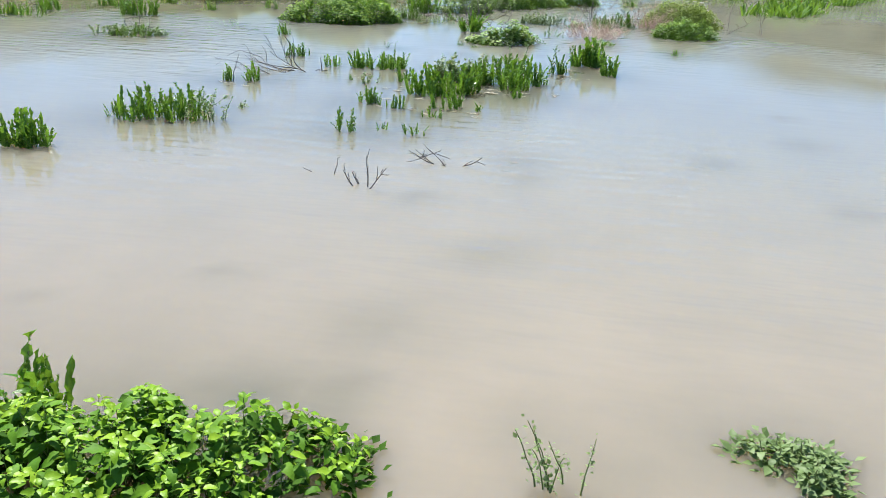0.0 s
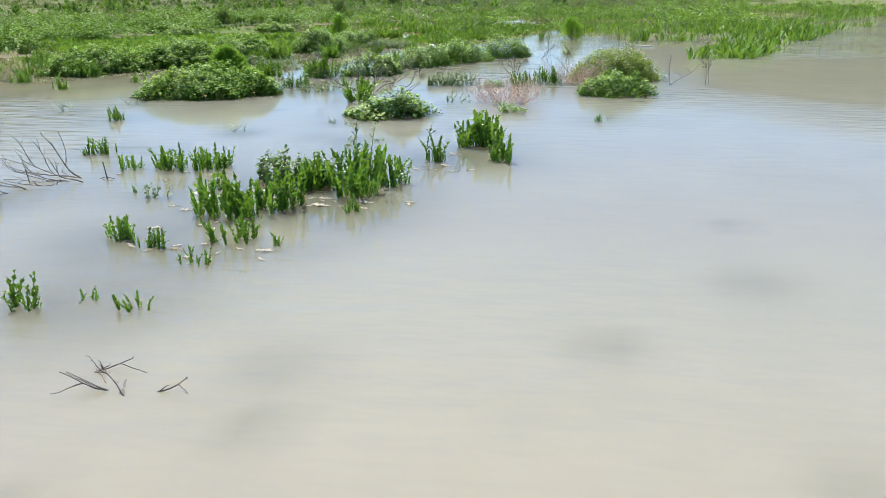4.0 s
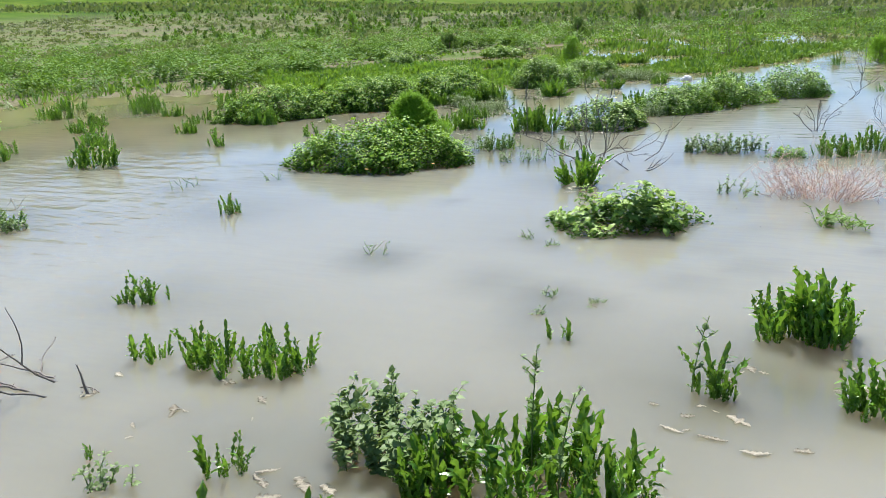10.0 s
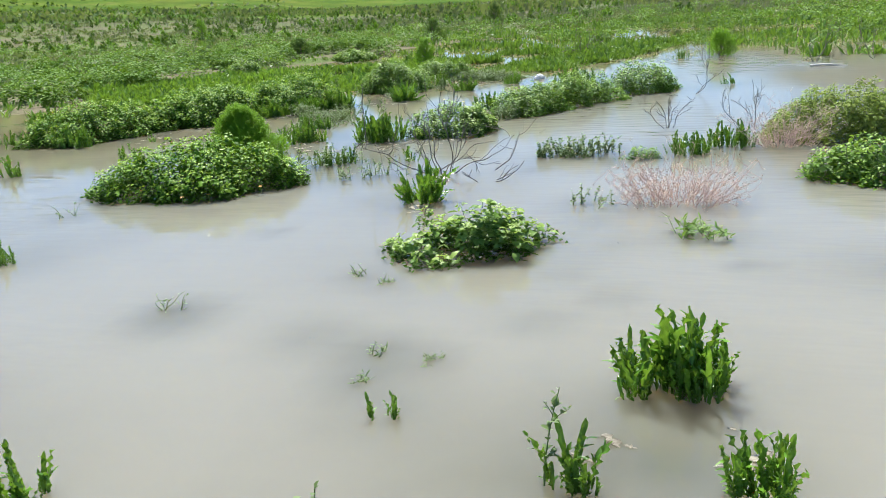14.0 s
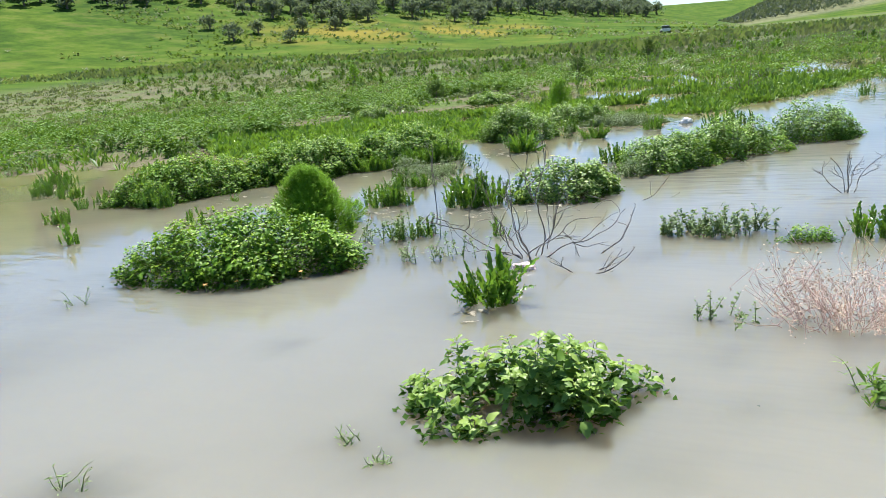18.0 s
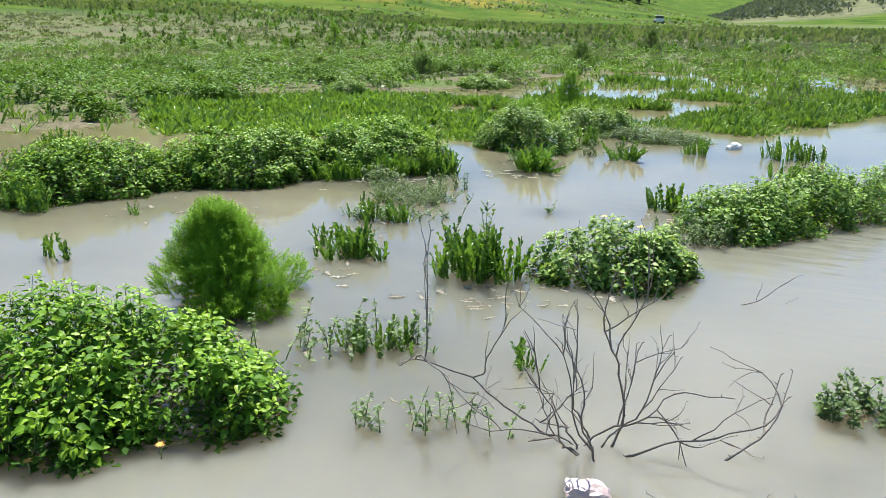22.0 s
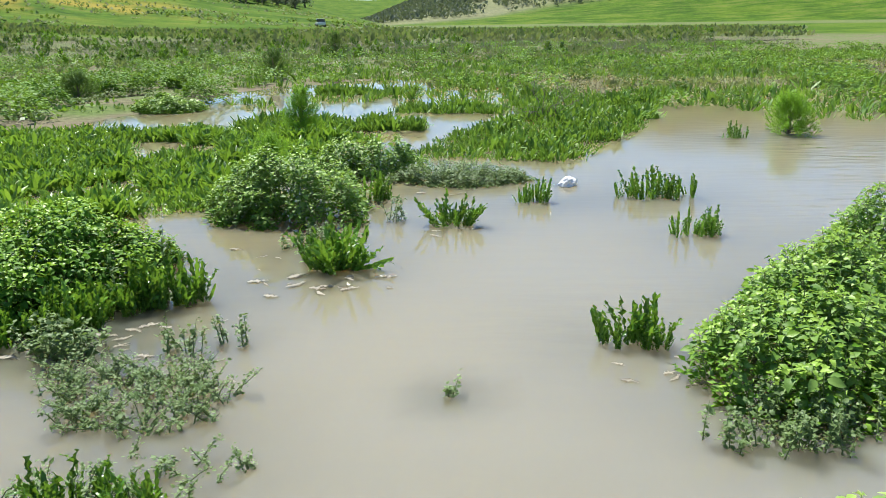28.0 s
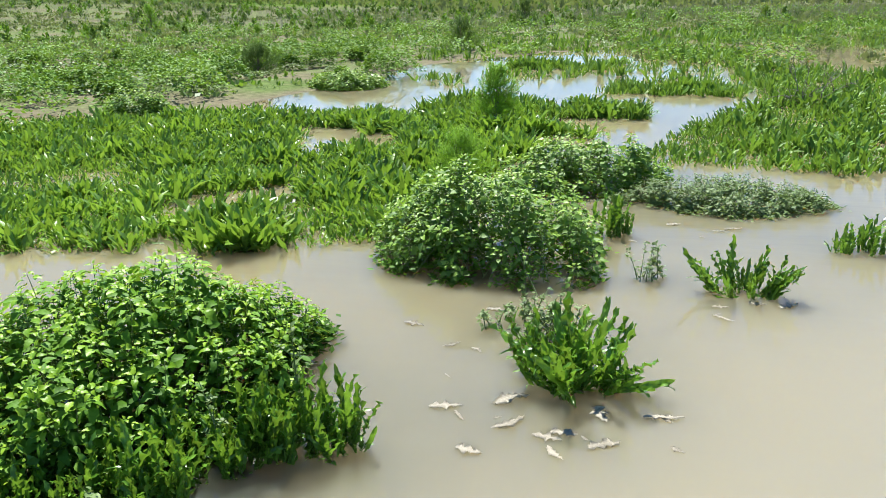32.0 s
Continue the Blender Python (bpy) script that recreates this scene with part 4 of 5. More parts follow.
dock_clump(-3.16, -1.39, 0.34, 0.22, 0.28, 10, n=14, splay=0.35, label="low dock plant with leaning stems in open water")
herb_patch(-3.04, -1.36, 0.4, 0.2, 0.24, n=9, dense=12, leaf=0.05, lean=0.9)
dock_clump(-1.22, -1.72, 0.36, 0.2, 0.28, 8, n=9)
dock_clump(-0.85, -1.55, 0.24, 0.14, 0.15, 8, n=5)
dock_clump(-0.48, -1.66, 0.30, 0.14, 0.14, 8, n=6)

# ---- dock clumps of the first open water ----
dock_clump(-1.35, -0.34, 0.30, 0.18, 0.27, 8, n=10)
dock_clump(-0.96, -0.45, 0.33, 0.17, 0.17, 8, n=9)
dock_clump(-0.41, -0.20, 0.47, 0.28, 0.27, 8, n=16)
dock_clump(-0.01, -0.25, 0.14, 0.11, 0.15, 8, n=5)
dock_clump(-0.41, -0.77, 0.40, 0.16, 0.17, 8, n=8)
dock_clump(-0.70, 0.55, 0.95, 0.45, 0.42, 12, n=46)
dock_clump(-0.40, 0.85, 0.5, 0.35, 0.40, 20, n=24)
dock_clump(0.10, 1.75, 1.05, 0.55, 0.45, 12, n=44, stalk=2)
dock_clump(0.24, 1.30, 0.55, 0.28, 0.36, 28, n=18)
dock_clump(-0.35, 1.55, 0.4, 0.35, 0.38, 12, n=20)
herb_patch(-0.62, 1.80, 0.80, 0.50, 0.34, n=60, dense=24, leaf=0.070, label="pale grey-green branching herb among the docks")
dock_clump(-1.34, 1.33, 0.28, 0.17, 0.24, 26, n=9)
dock_clump(0.66, 3.00, 0.29, 0.20, 0.30, 7, n=9, stalk=1)
dock_clump(0.34, 0.74, 0.18, 0.14, 0.16, 7, n=6)
dock_clump(0.78, 2.95, 0.12, 0.1, 0.22, 7, n=5)
dock_clump(1.12, 3.95, 0.75, 0.34, 0.46, 8, n=54)
dock_clump(1.47, 3.05, 0.34, 0.22, 0.36, 7, n=16)
dock_clump(2.69, 5.95, 0.29, 0.2, 0.14, 6, n=8)
dock_clump(-2.05, 2.28, 1.15, 0.45, 0.30, 14, n=56)
dock_clump(-2.70, 2.15, 0.3, 0.2, 0.22, 7, n=10)
dock_clump(-3.54, 2.92, 0.48, 0.28, 0.25, 14, n=18)
dock_clump(-4.82, 5.40, 0.50, 0.36, 0.25, 10, n=16)
dock_clump(-3.28, 0.55, 0.22, 0.18, 0.34, 26, n=11)
dock_clump(-3.58, 0.46, 0.20, 0.16, 0.24, 26, n=9)
dock_clump(-2.07, 1.15, 0.07, 0.06, 0.12, n=4)
dock_clump(-1.46, -0.22, 0.29, 0.12, 0.18, 29, n=6)
dock_clump(0.31, 0.79, 0.2, 0.1, 0.11, 29, n=6)
dock_clump(-0.29, 3.40, 0.2, 0.12, 0.16, 11, n=6)
herb_patch(-1.75, 1.0, 0.25, 0.15, 0.18, n=6, dense=14)
for sx, sy, sw, sh in ((-2.41, 4.55, 0.26, 0.13), (-1.27, 5.45, 0.16, 0.10), (-1.0, 5.30, 0.12, 0.07), (-0.63, 4.12, 0.18, 0.09), (-0.59, 3.76, 0.14, 0.05), (-0.25, 4.06, 0.15, 0.05), (-6.2, 6.2, 0.6, 0.22), (-5.4, 6.9, 0.25, 0.15)):
    herb_patch(sx, sy, sw, sw * 0.7, sh * 1.15, n=6, dense=8, leaf=0.036, lean=0.8, templates=NARROW_TPL, label="drooping tip of a drowned herb")
dock_clump(-7.2, 4.0, 1.2, 0.6, 0.22, 18, n=56, splay=0.3, label="low dock clump around bare twigs in water")
herb_patch(-7.25, 3.95, 1.35, 0.8, 0.20, 18, n=40, dense=22, leaf=0.06, label="low leafy weed clump around bare twigs")
dead_shrub(-7.2, 4.1, [(20, 60, 0.9), (160, 65, 0.8), (90, 30, 0.7), (0, 75, 0.8)], 3, radius=0.008)

dead_shrub(-0.8, -3.25, [(95, 30, 0.2), (180, 80, 0.24)], 33, "small bent twigs above the water", "dead_branch", 0.009, 0)
dead_shrub(-0.34, -2.44, [(330, 70, 0.34), (20, 60, 0.2)], 34, "small bent twigs above the water", "dead_branch", 0.010, 1)

# dead branches lying in the water
dead_shrub(-2.98, 1.67, [(216, 58, 0.66), (212, 72, 0.80), (205, 82, 0.75), (30, 80, 0.4), (225, 84, 0.7), (200, 86, 0.5)], 11, "bare dead branches lying in the water", "dead_branch", 0.010, 1)
dead_shrub(-3.25, 1.22, [(210, 70, 0.62), (222, 78, 0.75), (40, 80, 0.3), (214, 60, 0.4)], 12, "bare dead branches lying in the water", "dead_branch", 0.007, 2)
dead_shrub(-2.90, 1.62, [(196, 82, 1.0), (206, 70, 0.7), (216, 84, 0.8)], 61, "bare dead branches lying in the water", "dead_branch", 0.009, 2)
dead_shrub(-2.70, 1.70, [(90, 4, 0.24)], 14, "short dark snag standing in the water", "snag", 0.016, 0)
dead_shrub(-3.42, 0.42, [(80, 6, 0.42), (200, 80, 0.2)], 15, "thin dark stick standing in the water", "snag", 0.009, 0)
dead_shrub(0.10, -2.66, [(160, 66, 0.38), (170, 50, 0.28), (350, 80, 0.3)], 16, "small bent twigs above the water", "dead_branch", 0.010, 1)
dead_shrub(-0.46, -3.5, [(60, 10, 0.30), (20, 45, 0.28), (160, 50, 0.16), (200, 30, 0.2)], 17, "small bent twigs above the water", "dead_branch", 0.010, 1)
dead_shrub(-4.25, 0.05, [(20, 80, 0.45), (200, 85, 0.2)], 18, "small bent twigs above the water", "dead_branch", 0.007, 0)

# ---- middle stretch: mounds, dry bush, bare shrub ----
leafy_mound(-0.50, 6.10, 1.30, 0.76, 0.42, 8, "cockle", 64, "cocklebur_mound", "low mound of pale broad cocklebur leaves in water", flat=0.75, edge=0.45, skirt=0.10)
leafy_mound(-4.60, 8.25, 2.35, 1.45, 0.58, 12, skirt=0.10)
feathery_bush(-4.95, 9.95, 1.06, 0.80, 0, 4200, size=0.13)
dock_clump(-4.45, 10.0, 0.16, 0.1, 0.42, n=5, label="single dock plant beside the feathery bush")
dock_clump(-1.56, 7.83, 0.52, 0.36, 0.34, 6, n=38, label="clump of dock with outward arching leaves", ragged=-0.1, splay=0.4)
dry_bush(1.10, 7.85, 1.8, 0.85, 0.42, n=130, rz=8)
herb_patch(0.30, 7.7, 0.5, 0.35, 0.22, n=9, dense=12)
herb_patch(1.33, 6.75, 0.52, 0.40, 0.17, n=16, dense=14, leaf=0.08, lean=0.8, templates=NARROW_TPL, material=M_COCKLE, label="half-drowned weed with narrow yellow-green leaves")
dead_shrub(-1.70, 9.12, [(212, 84, 1.5), (235, 24, 0.8), (250, 10, 0.7), (300, 10, 0.75), (340, 24, 0.75), (10, 40, 1.1), (25, 54, 0.95), (40, 66, 1.0), (190, 62, 0.6), (215, 62, 0.95), (225, 42, 0.7), (30, 78, 0.8), (200, 80, 0.7)], 46, radius=0.0075, depth=2)
dead_shrub(-1.10, 9.35, [(32, 74, 0.75), (45, 80, 0.6)], 22, "bare dead branches lying in the water", "dead_branch", 0.009, 1)
dead_shrub(-1.10, 8.72, [(212, 84, 0.35), (25, 80, 0.6), (10, 86, 0.4)], 23, "bare dead branches lying in the water", "dead_branch", 0.009, 1)
dock_clump(-2.37, 9.90, 0.26, 0.22, 0.2, n=9)
herb_patch(-2.55, 8.95, 0.9, 0.3, 0.26, 20, n=18, dense=14)
herb_patch(-3.48, 9.66, 1.05, 0.48, 0.30, 18, n=26, dense=18, leaf=0.055)
dock_clump(-3.35, 9.72, 0.9, 0.3, 0.24, 18, n=26)
herb_patch(-3.95, 9.25, 0.3, 0.2, 0.45, n=4, dense=16)
herb_patch(-0.18, 10.2, 1.15, 0.46, 0.26, 10, n=64, dense=22, leaf=0.055)
leafy_mound(0.64, 10.0, 0.45, 0.28, 0.12, kind="nettle", density=200, scale=0.5, name="grass_tuft", label="small bright yellow-green grassy tuft", category="grass tuft")
dock_clump(1.24, 10.22, 0.68, 0.30, 0.32, 2, n=34)
dead_shrub(0.87, 12.15, [(80, 8, 0.55), (150, 35, 0.45), (30, 45, 0.5), (100, 25, 0.4), (10, 60, 0.4)], 24, radius=0.010)
dead_shrub(2.1, 12.0, [(90, 5, 0.75), (160, 40, 0.6), (130, 25, 0.55), (30, 35, 0.6), (180, 60, 0.6), (60, 20, 0.5)], 25, radius=0.007)
dock_clump(1.75, 10.7, 0.6, 0.35, 0.42, 2, n=24)
# yellowing bush with a green front
leafy_mound(3.05, 8.95, 1.4, 0.85, 0.42, 5, "pale", skirt=0.08)
leafy_mound(3.10, 11.4, 2.1, 1.5, 0.70, 5, "yellow", 85, "yellowing_bush", "tall yellow-green and straw-coloured bush mound in water", "bush", skirt=0.1)
dead_shrub(4.1, 10.4, [(20, 50, 0.7), (340, 60, 0.7), (60, 35, 0.6)], 26, radius=0.008)
dead_shrub(4.9, 10.6, [(70, 30, 0.5), (120, 35, 0.5)], 27, radius=0.008)

# ---- later stretch ----
dock_clump(-4.70, 11.42, 0.85, 0.42, 0.36, 18, n=40)
dock_clump(-5.20, 12.75, 0.85, 0.35, 0.30, 12, n=32)
herb_patch(-5.1, 12.95, 1.15, 0.5, 0.16, 20, n=50, dense=22, lean=0.8, leaf=0.034)
dock_clump(-3.38, 11.40, 0.92, 0.48, 0.46, 14, n=56, stalk=2)
dock_clump(-3.62, 11.80, 0.65, 0.35, 0.42, 0, n=26, stalk=2)
dock_clump(-4.95, 11.62, 0.75, 0.32, 0.30, n=20)
leafy_mound(-2.28, 12.02, 1.50, 0.98, 0.54, 14, "cockle", 100, "cocklebur_mound", "low mound of pale broad cocklebur leaves in water", scale=0.80, flat=0.75, edge=0.45, skirt=0.10)
leafy_mound(-1.50, 14.20, 1.65, 1.20, 0.48, 45, "pale", 80, skirt=0.06, label="leafy mound of pale green weeds in water")
leafy_mound(-0.85, 15.35, 1.75, 1.35, 0.55, 55, "pale", 80, skirt=0.06, label="leafy mound of pale green weeds in water")
leafy_mound(0.35, 16.85, 1.4, 1.15, 0.62, 30, "pale", 90, skirt=0.06, label="leafy mound of pale green weeds in water")
herb_patch(-1.85, 13.50, 0.85, 0.5, 0.26, n=48, dense=22)
dead_shrub(1.35, 16.1, [(0, 60, 0.9), (330, 75, 0.8), (180, 80, 0.7)], 28, radius=0.008)
dead_shrub(-1.45, 11.75, [(0, 80, 0.6), (340, 84, 0.7)], 29, "thin dead stalk sticking out of a leafy mound", "dead_branch", 0.006, 1)
dock_clump(-2.43, 14.68, 0.54, 0.28, 0.33, -2, n=30)
leafy_mound(-9.40, 12.35, 2.7, 1.8, 0.62, 55, edge=0.18, label="long dense mound of bright green nettles at the water's edge")
leafy_mound(-8.25, 14.05, 2.9, 1.9, 0.68, 55, edge=0.18, label="long dense mound of bright green nettles at the water's edge")
leafy_mound(-7.05, 15.65, 2.3, 1.7, 0.66, 50, edge=0.2, label="dense rounded mound of bright green nettles")
dock_clump(-5.85, 15.42, 0.7, 0.35, 0.42, 12, n=44, stalk=1)
dock_clump(-6.35, 14.85, 0.8, 0.35, 0.36, 30, n=36)
dock_clump(-9.1, 11.2, 0.95, 0.4, 0.40, 14, n=30)
dock_clump(-7.78, 11.65, 0.2, 0.14, 0.16, n=6)
dock_clump(-10.6, 11.0, 0.5, 0.25, 0.25, n=10)
dock_clump(-6.95, 14.38, 0.8, 0.35, 0.34, 30, n=30)
herb_patch(-5.45, 13.85, 1.45, 0.85, 0.21, -14, n=170, dense=24, leaf=0.034, lean=0.9, label="grey-green tangled low marsh herb mat in water")
herb_patch(-3.65, 13.94, 0.22, 0.1, 0.13, n=5, dense=9)
dock_clump(-4.73, 16.32, 0.50, 0.36, 0.42, 5, n=44, ragged=-0.05, splay=0.62, label="spreading dock plant with arching wavy leaves")
dock_clump(-3.78, 17.86, 0.42, 0.26, 0.32, 4, n=28, ragged=-0.05, splay=0.6)
dock_clump(-2.85, 18.92, 0.47, 0.28, 0.31, 2, n=20)
dock_clump(-1.37, 19.2, 1.24, 0.5, 0.36, 0, n=44)
dock_clump(-1.34, 17.45, 0.6, 0.32, 0.34, 0, n=26)
leafy_mound(-5.62, 18.3, 1.95, 1.25, 0.72, 4, "pale", 90, name="leafy_bush", label="dark shaded leafy bush at the water's edge", category="bush", skirt=0.06)
herb_patch(-5.05, 16.95, 0.7, 0.4, 0.22, n=26, dense=20, leaf=0.05)
herb_patch(-4.35, 18.0, 0.35, 0.25, 0.28, n=10, dense=18)
leafy_mound(-5.15, 20.75, 1.5, 1.1, 0.52, 20, "pale", 90, skirt=0.06, label="leafy mound of pale green weeds beside the dock stand")
feathery_bush(-6.45, 20.55, 0.9, 0.66, 0, 900, size=0.10, label="low bright green feathery bush behind a leafy mound", seed=15)
dock_clump(-4.72, 19.05, 0.45, 0.3, 0.36, 10, n=22)
dock_clump(-4.55, 21.3, 0.5, 0.3, 0.34, 10, n=18)
leafy_mound(-3.75, 20.2, 1.9, 0.85, 0.25, 8, "herb", 100, "herb_mound", "low grey-green herb mound in water")
feathery_bush(-6.9, 24.6, 0.85, 0.98, 0, 1100, size=0.14, label="rounded bright green feathery bush in the marsh", seed=8, name="feathery_bush")
feathery_bush(-14.8, 31.5, 1.3, 0.9, 0, 1000, M_DARKCONE, 0.16, "dark green rounded bush in the marsh", seed=9)
feathery_bush(-12.6, 59.2, 1.6, 1.5, 0, 400, M_DARKCONE, 0.3, "dark green rounded bush in the marsh", seed=10, z=0.0)
feathery_bush(-37.8, 59.3, 1.4, 1.6, 0, 400, M_FEATHER, 0.3, "bright green feathery bush in the marsh", seed=11, z=0.2)
feathery_bush(-11.6, 40.5, 1.4, 1.1, 0, 400, M_DARKCONE, 0.25, "dark green rounded bush in the marsh", seed=12, z=0.0)
# plants along the muddy left edge
leafy_mound(-12.8, 5.5, 2.7, 1.3, 0.52, 13)
leafy_mound(-13.7, 24.9, 1.6, 1.0, 0.48, 10, "pale", 60, label="leafy mound of pale green weeds beside a pool", scale=1.3)
leafy_mound(-11.3, 29.2, 2.0, 1.2, 0.40, 5, "pale", 45, label="leafy mound of pale green weeds beside a pool", scale=1.5)
dock_clump(-10.95, 5.75, 1.4, 0.4, 0.28, 13, n=36)
dock_clump(-8.95, 7.0, 1.0, 0.45, 0.45, 12, n=28)
dock_clump(-10.2, 8.3, 0.5, 0.3, 0.3, 12, n=10)
dock_clump(-8.2, 8.9, 0.5, 0.3, 0.3, 12, n=10)
dock_clump(-11.6, 7.4, 0.5, 0.3, 0.35, 12, n=10)
dock_clump(-7.1, 10.1, 0.5, 0.3, 0.28, 12, n=10)
dead_shrub(-12.2, 7.2, [(200, 70, 0.9), (30, 65, 0.9), (90, 20, 0.8)], 31, radius=0.010)
dry_bush(2.35, 10.75, 1.3, 0.6, 0.52, n=80, rz=0, seed=9)
feathery_bush(2.1, 24.4, 0.9, 0.75, 0, 500, M_FEATHER, 0.2, "yellow-green feathery bush in the marsh", seed=13)
dock_clump(1.05, 24.0, 0.6, 0.3, 0.32, n=14)
dead_shrub(-2.1, 26.9, [(20, 40, 0.8), (80, 20, 0.9), (140, 45, 0.8), (200, 50, 0.9), (260, 30, 0.8), (320, 55, 0.9), (0, 65, 0.8), (170, 70, 0.8), (110, 10, 1.0), (240, 60, 0.7)], 51, "bare grey twiggy bush among dock plants", radius=0.009)
dock_clump(2.0, 17.5, 0.36, 0.24, 0.26, n=10)
dead_shrub(4.2, 21.5, [(90, 20, 0.8), (20, 55, 1.0), (160, 60, 1.0), (60, 35, 0.8)], 35, radius=0.010)
dead_shrub(5.6, 21.8, [(90, 25, 0.8), (10, 60, 0.9), (170, 50, 0.9)], 36, radius=0.010)

# docks, herbs and withered leaves along the nettle mound's foot and the shallow left edge
dock_clump(-6.84, 14.50, 0.55, 0.30, 0.30, 20, n=26)
dock_clump(-6.60, 15.02, 0.60, 0.28, 0.34, 30, n=26)
dock_clump(-6.25, 15.15, 0.55, 0.28, 0.32, 20, n=24, stalk=1)
dock_clump(-6.72, 14.75, 0.50, 0.28, 0.30, 20, n=22)
dock_clump(-6.05, 15.30, 0.45, 0.25, 0.36, 10, n=20, splay=0.25)
herb_patch(-6.25, 14.50, 0.55, 0.32, 0.26, n=34, dense=22, leaf=0.06, label="dull grey-green drooping herb at the mound's foot")
herb_patch(-5.40, 14.50, 0.35, 0.2, 0.30, n=9, dense=22)
herb_patch(-5.15, 14.62, 0.25, 0.15, 0.24, n=6, dense=20)
for kx, ky, kw, kh in ((-13.9, 12.7, 1.1, 0.34), (-12.2, 11.9, 0.8, 0.30), (-9.9, 9.95, 0.6, 0.26), (-10.7, 11.6, 0.7, 0.30), (-14.7, 13.5, 1.2, 0.34), (-13.7, 7.4, 0.9, 0.34), (-10.6, 8.5, 0.8, 0.30), (-15.0, 11.1, 1.3, 0.34),
                       (-13.3, 12.2, 0.8, 0.30), (-11.1, 6.9, 0.7, 0.30), (-15.1, 9.3, 1.2, 0.34), (-12.2, 9.6, 0.9, 0.30), (-13.0, 10.4, 0.8, 0.30), (-11.6, 13.2, 0.9, 0.32), (-12.6, 14.4, 1.1, 0.34), (-14.2, 6.0, 0.9, 0.30), (-16.5, 7.4, 1.2, 0.34), (-16.2, 12.4, 1.2, 0.34)):
    dock_clump(kx, ky, kw, kw * 0.42, kh, 14, n=int(18 + 16 * kw), label="clump of dock leaves in shallow muddy water")


# ---- the marsh field ----
def inside(px, py, poly):
    """Which points lie in a polygon."""
    hit = np.zeros(len(px), bool)
    for (ax, ay), (bx, by) in zip(poly, poly[1:] + poly[:1]):
        cross = (ay > py) != (by > py)
        hit ^= cross & (px < (bx - ax) * (py - ay) / (by - ay + 1e-12) + ax)
    return hit


def spread(n, poly, seed):
    g = np.random.default_rng(seed)
    p = np.array(poly)
    lo, hi = p.min(0), p.max(0)
    x, y = g.uniform(lo[0], hi[0], n), g.uniform(lo[1], hi[1], n)
    k = inside(x, y, poly)
    return x[k], y[k], g


def field(name, label, poly, clumps, leaves, size, material, seed, templates, spread_m=0.18, tilt=0.3, gap=0.42, wet=-0.14, category="marsh plants", fringe=0.35, clear=0.0):
    """Uncounted marsh plants over an area, with bare gaps."""
    x, y, g = spread(clumps, poly, seed)
    z = plain_height(x, y)
    keep = (fbm(x * fringe, y * fringe, seed + 2) > gap) & (z > wet) & (np.hypot(x + 5, y - 8) > clear)
    x, y, z = x[keep], y[keep], np.maximum(z[keep], -0.03)
    n = len(x)
    tall = size * (0.15 + 1.7 * fbm(x * 1.3, y * 1.3, seed + 5)) * g.uniform(0.55, 1.35, n)
    p = Pile()
    for k in range(leaves):
        yaw = g.uniform(0, 6.28, n)
        off = np.abs(g.normal(0, spread_m, n))
        pos = np.stack([x + np.cos(yaw) * off, y + np.sin(yaw) * off, z], -1)
        p.many(templates[k % len(templates)], turn(yaw + g.normal(0, .6, n), np.abs(g.normal(tilt * 0.6, tilt * 0.7, n)), g.normal(0, 0.6, n)), pos, tall * g.uniform(0.6, 1.15, n))
    return tagged(new(name, p.mesh(name, material)), label, category, kind="stuff")


dense = [(-12.8, 24.6), (-11.6, 25.0), (-8.3, 25.5), (-5.2, 23.9), (-6.5, 20.6), (-6.6, 18.5), (-7.7, 18.0), (-9.7, 17.6), (-12.5, 16.6), (-16.5, 19.5), (-16, 22.8)]
mire = [(-9, 15.5), (-12, 12.5), (-18, 6), (-40, -4), (-60, 30), (-22, 66), (-7, 62), (-5, 38), (-12, 34), (-19, 26), (-14, 18.5)]
field("dock_field", "dense stand of dark green dock leaves in shallow water", dense, 10500, 8, 0.195, M_DOCKF, 61, DOCK_LOW, 0.07, 0.55, 0.33, -0.5)
field("dock_field", "dense stand of dark green dock leaves in shallow water", [(-4.7, 22.1), (-2.1, 21.6), (-0.4, 25.3), (2.2, 34.0), (-2.9, 31.8), (-2.6, 27.5), (-4.0, 24.3)], 4600, 8, 0.175, M_DOCK_FAR, 62, DOCK_LOW, 0.08, 0.45, 0.36, -0.6)
field("weed_field", "leafy weeds among the dock stand", dense, 1500, 14, 0.085, M_NETTLE_TIP, 73, LEAFLET, 0.10, 0.9, 0.46, -0.5, fringe=0.5)
field("dock_field", "row of dock leaves across the open pool", [(-7.0, 25.2), (-4.6, 25.3), (-4.7, 26.2), (-7.3, 26.1)], 340, 8, 0.19, M_DOCK_FAR, 74, DOCK_LOW, 0.07, 0.4, 0.30, -0.6)
field("dock_field", "thin rows of dock leaves across the open pools", [(-11, 30), (-2.5, 28), (-1, 36), (-5, 46), (-13, 46)], 1200, 8, 0.21, M_DOCK_FAR, 86, DOCK_FAR, 0.10, 0.4, 0.54, -0.6, fringe=0.3)
field("dock_field", "scattered rows of dock leaves in the flooded field", [(-2.5, 31), (-0.3, 26.4), (2.2, 28.6), (4.6, 25.6), (8.5, 28.5), (12.0, 33), (24, 50), (20, 62), (-6, 50), (-5, 38)], 8000, 8, 0.22, M_DOCK_FAR, 63, DOCK_FAR, 0.12, 0.45, 0.47, -0.9, fringe=0.22)
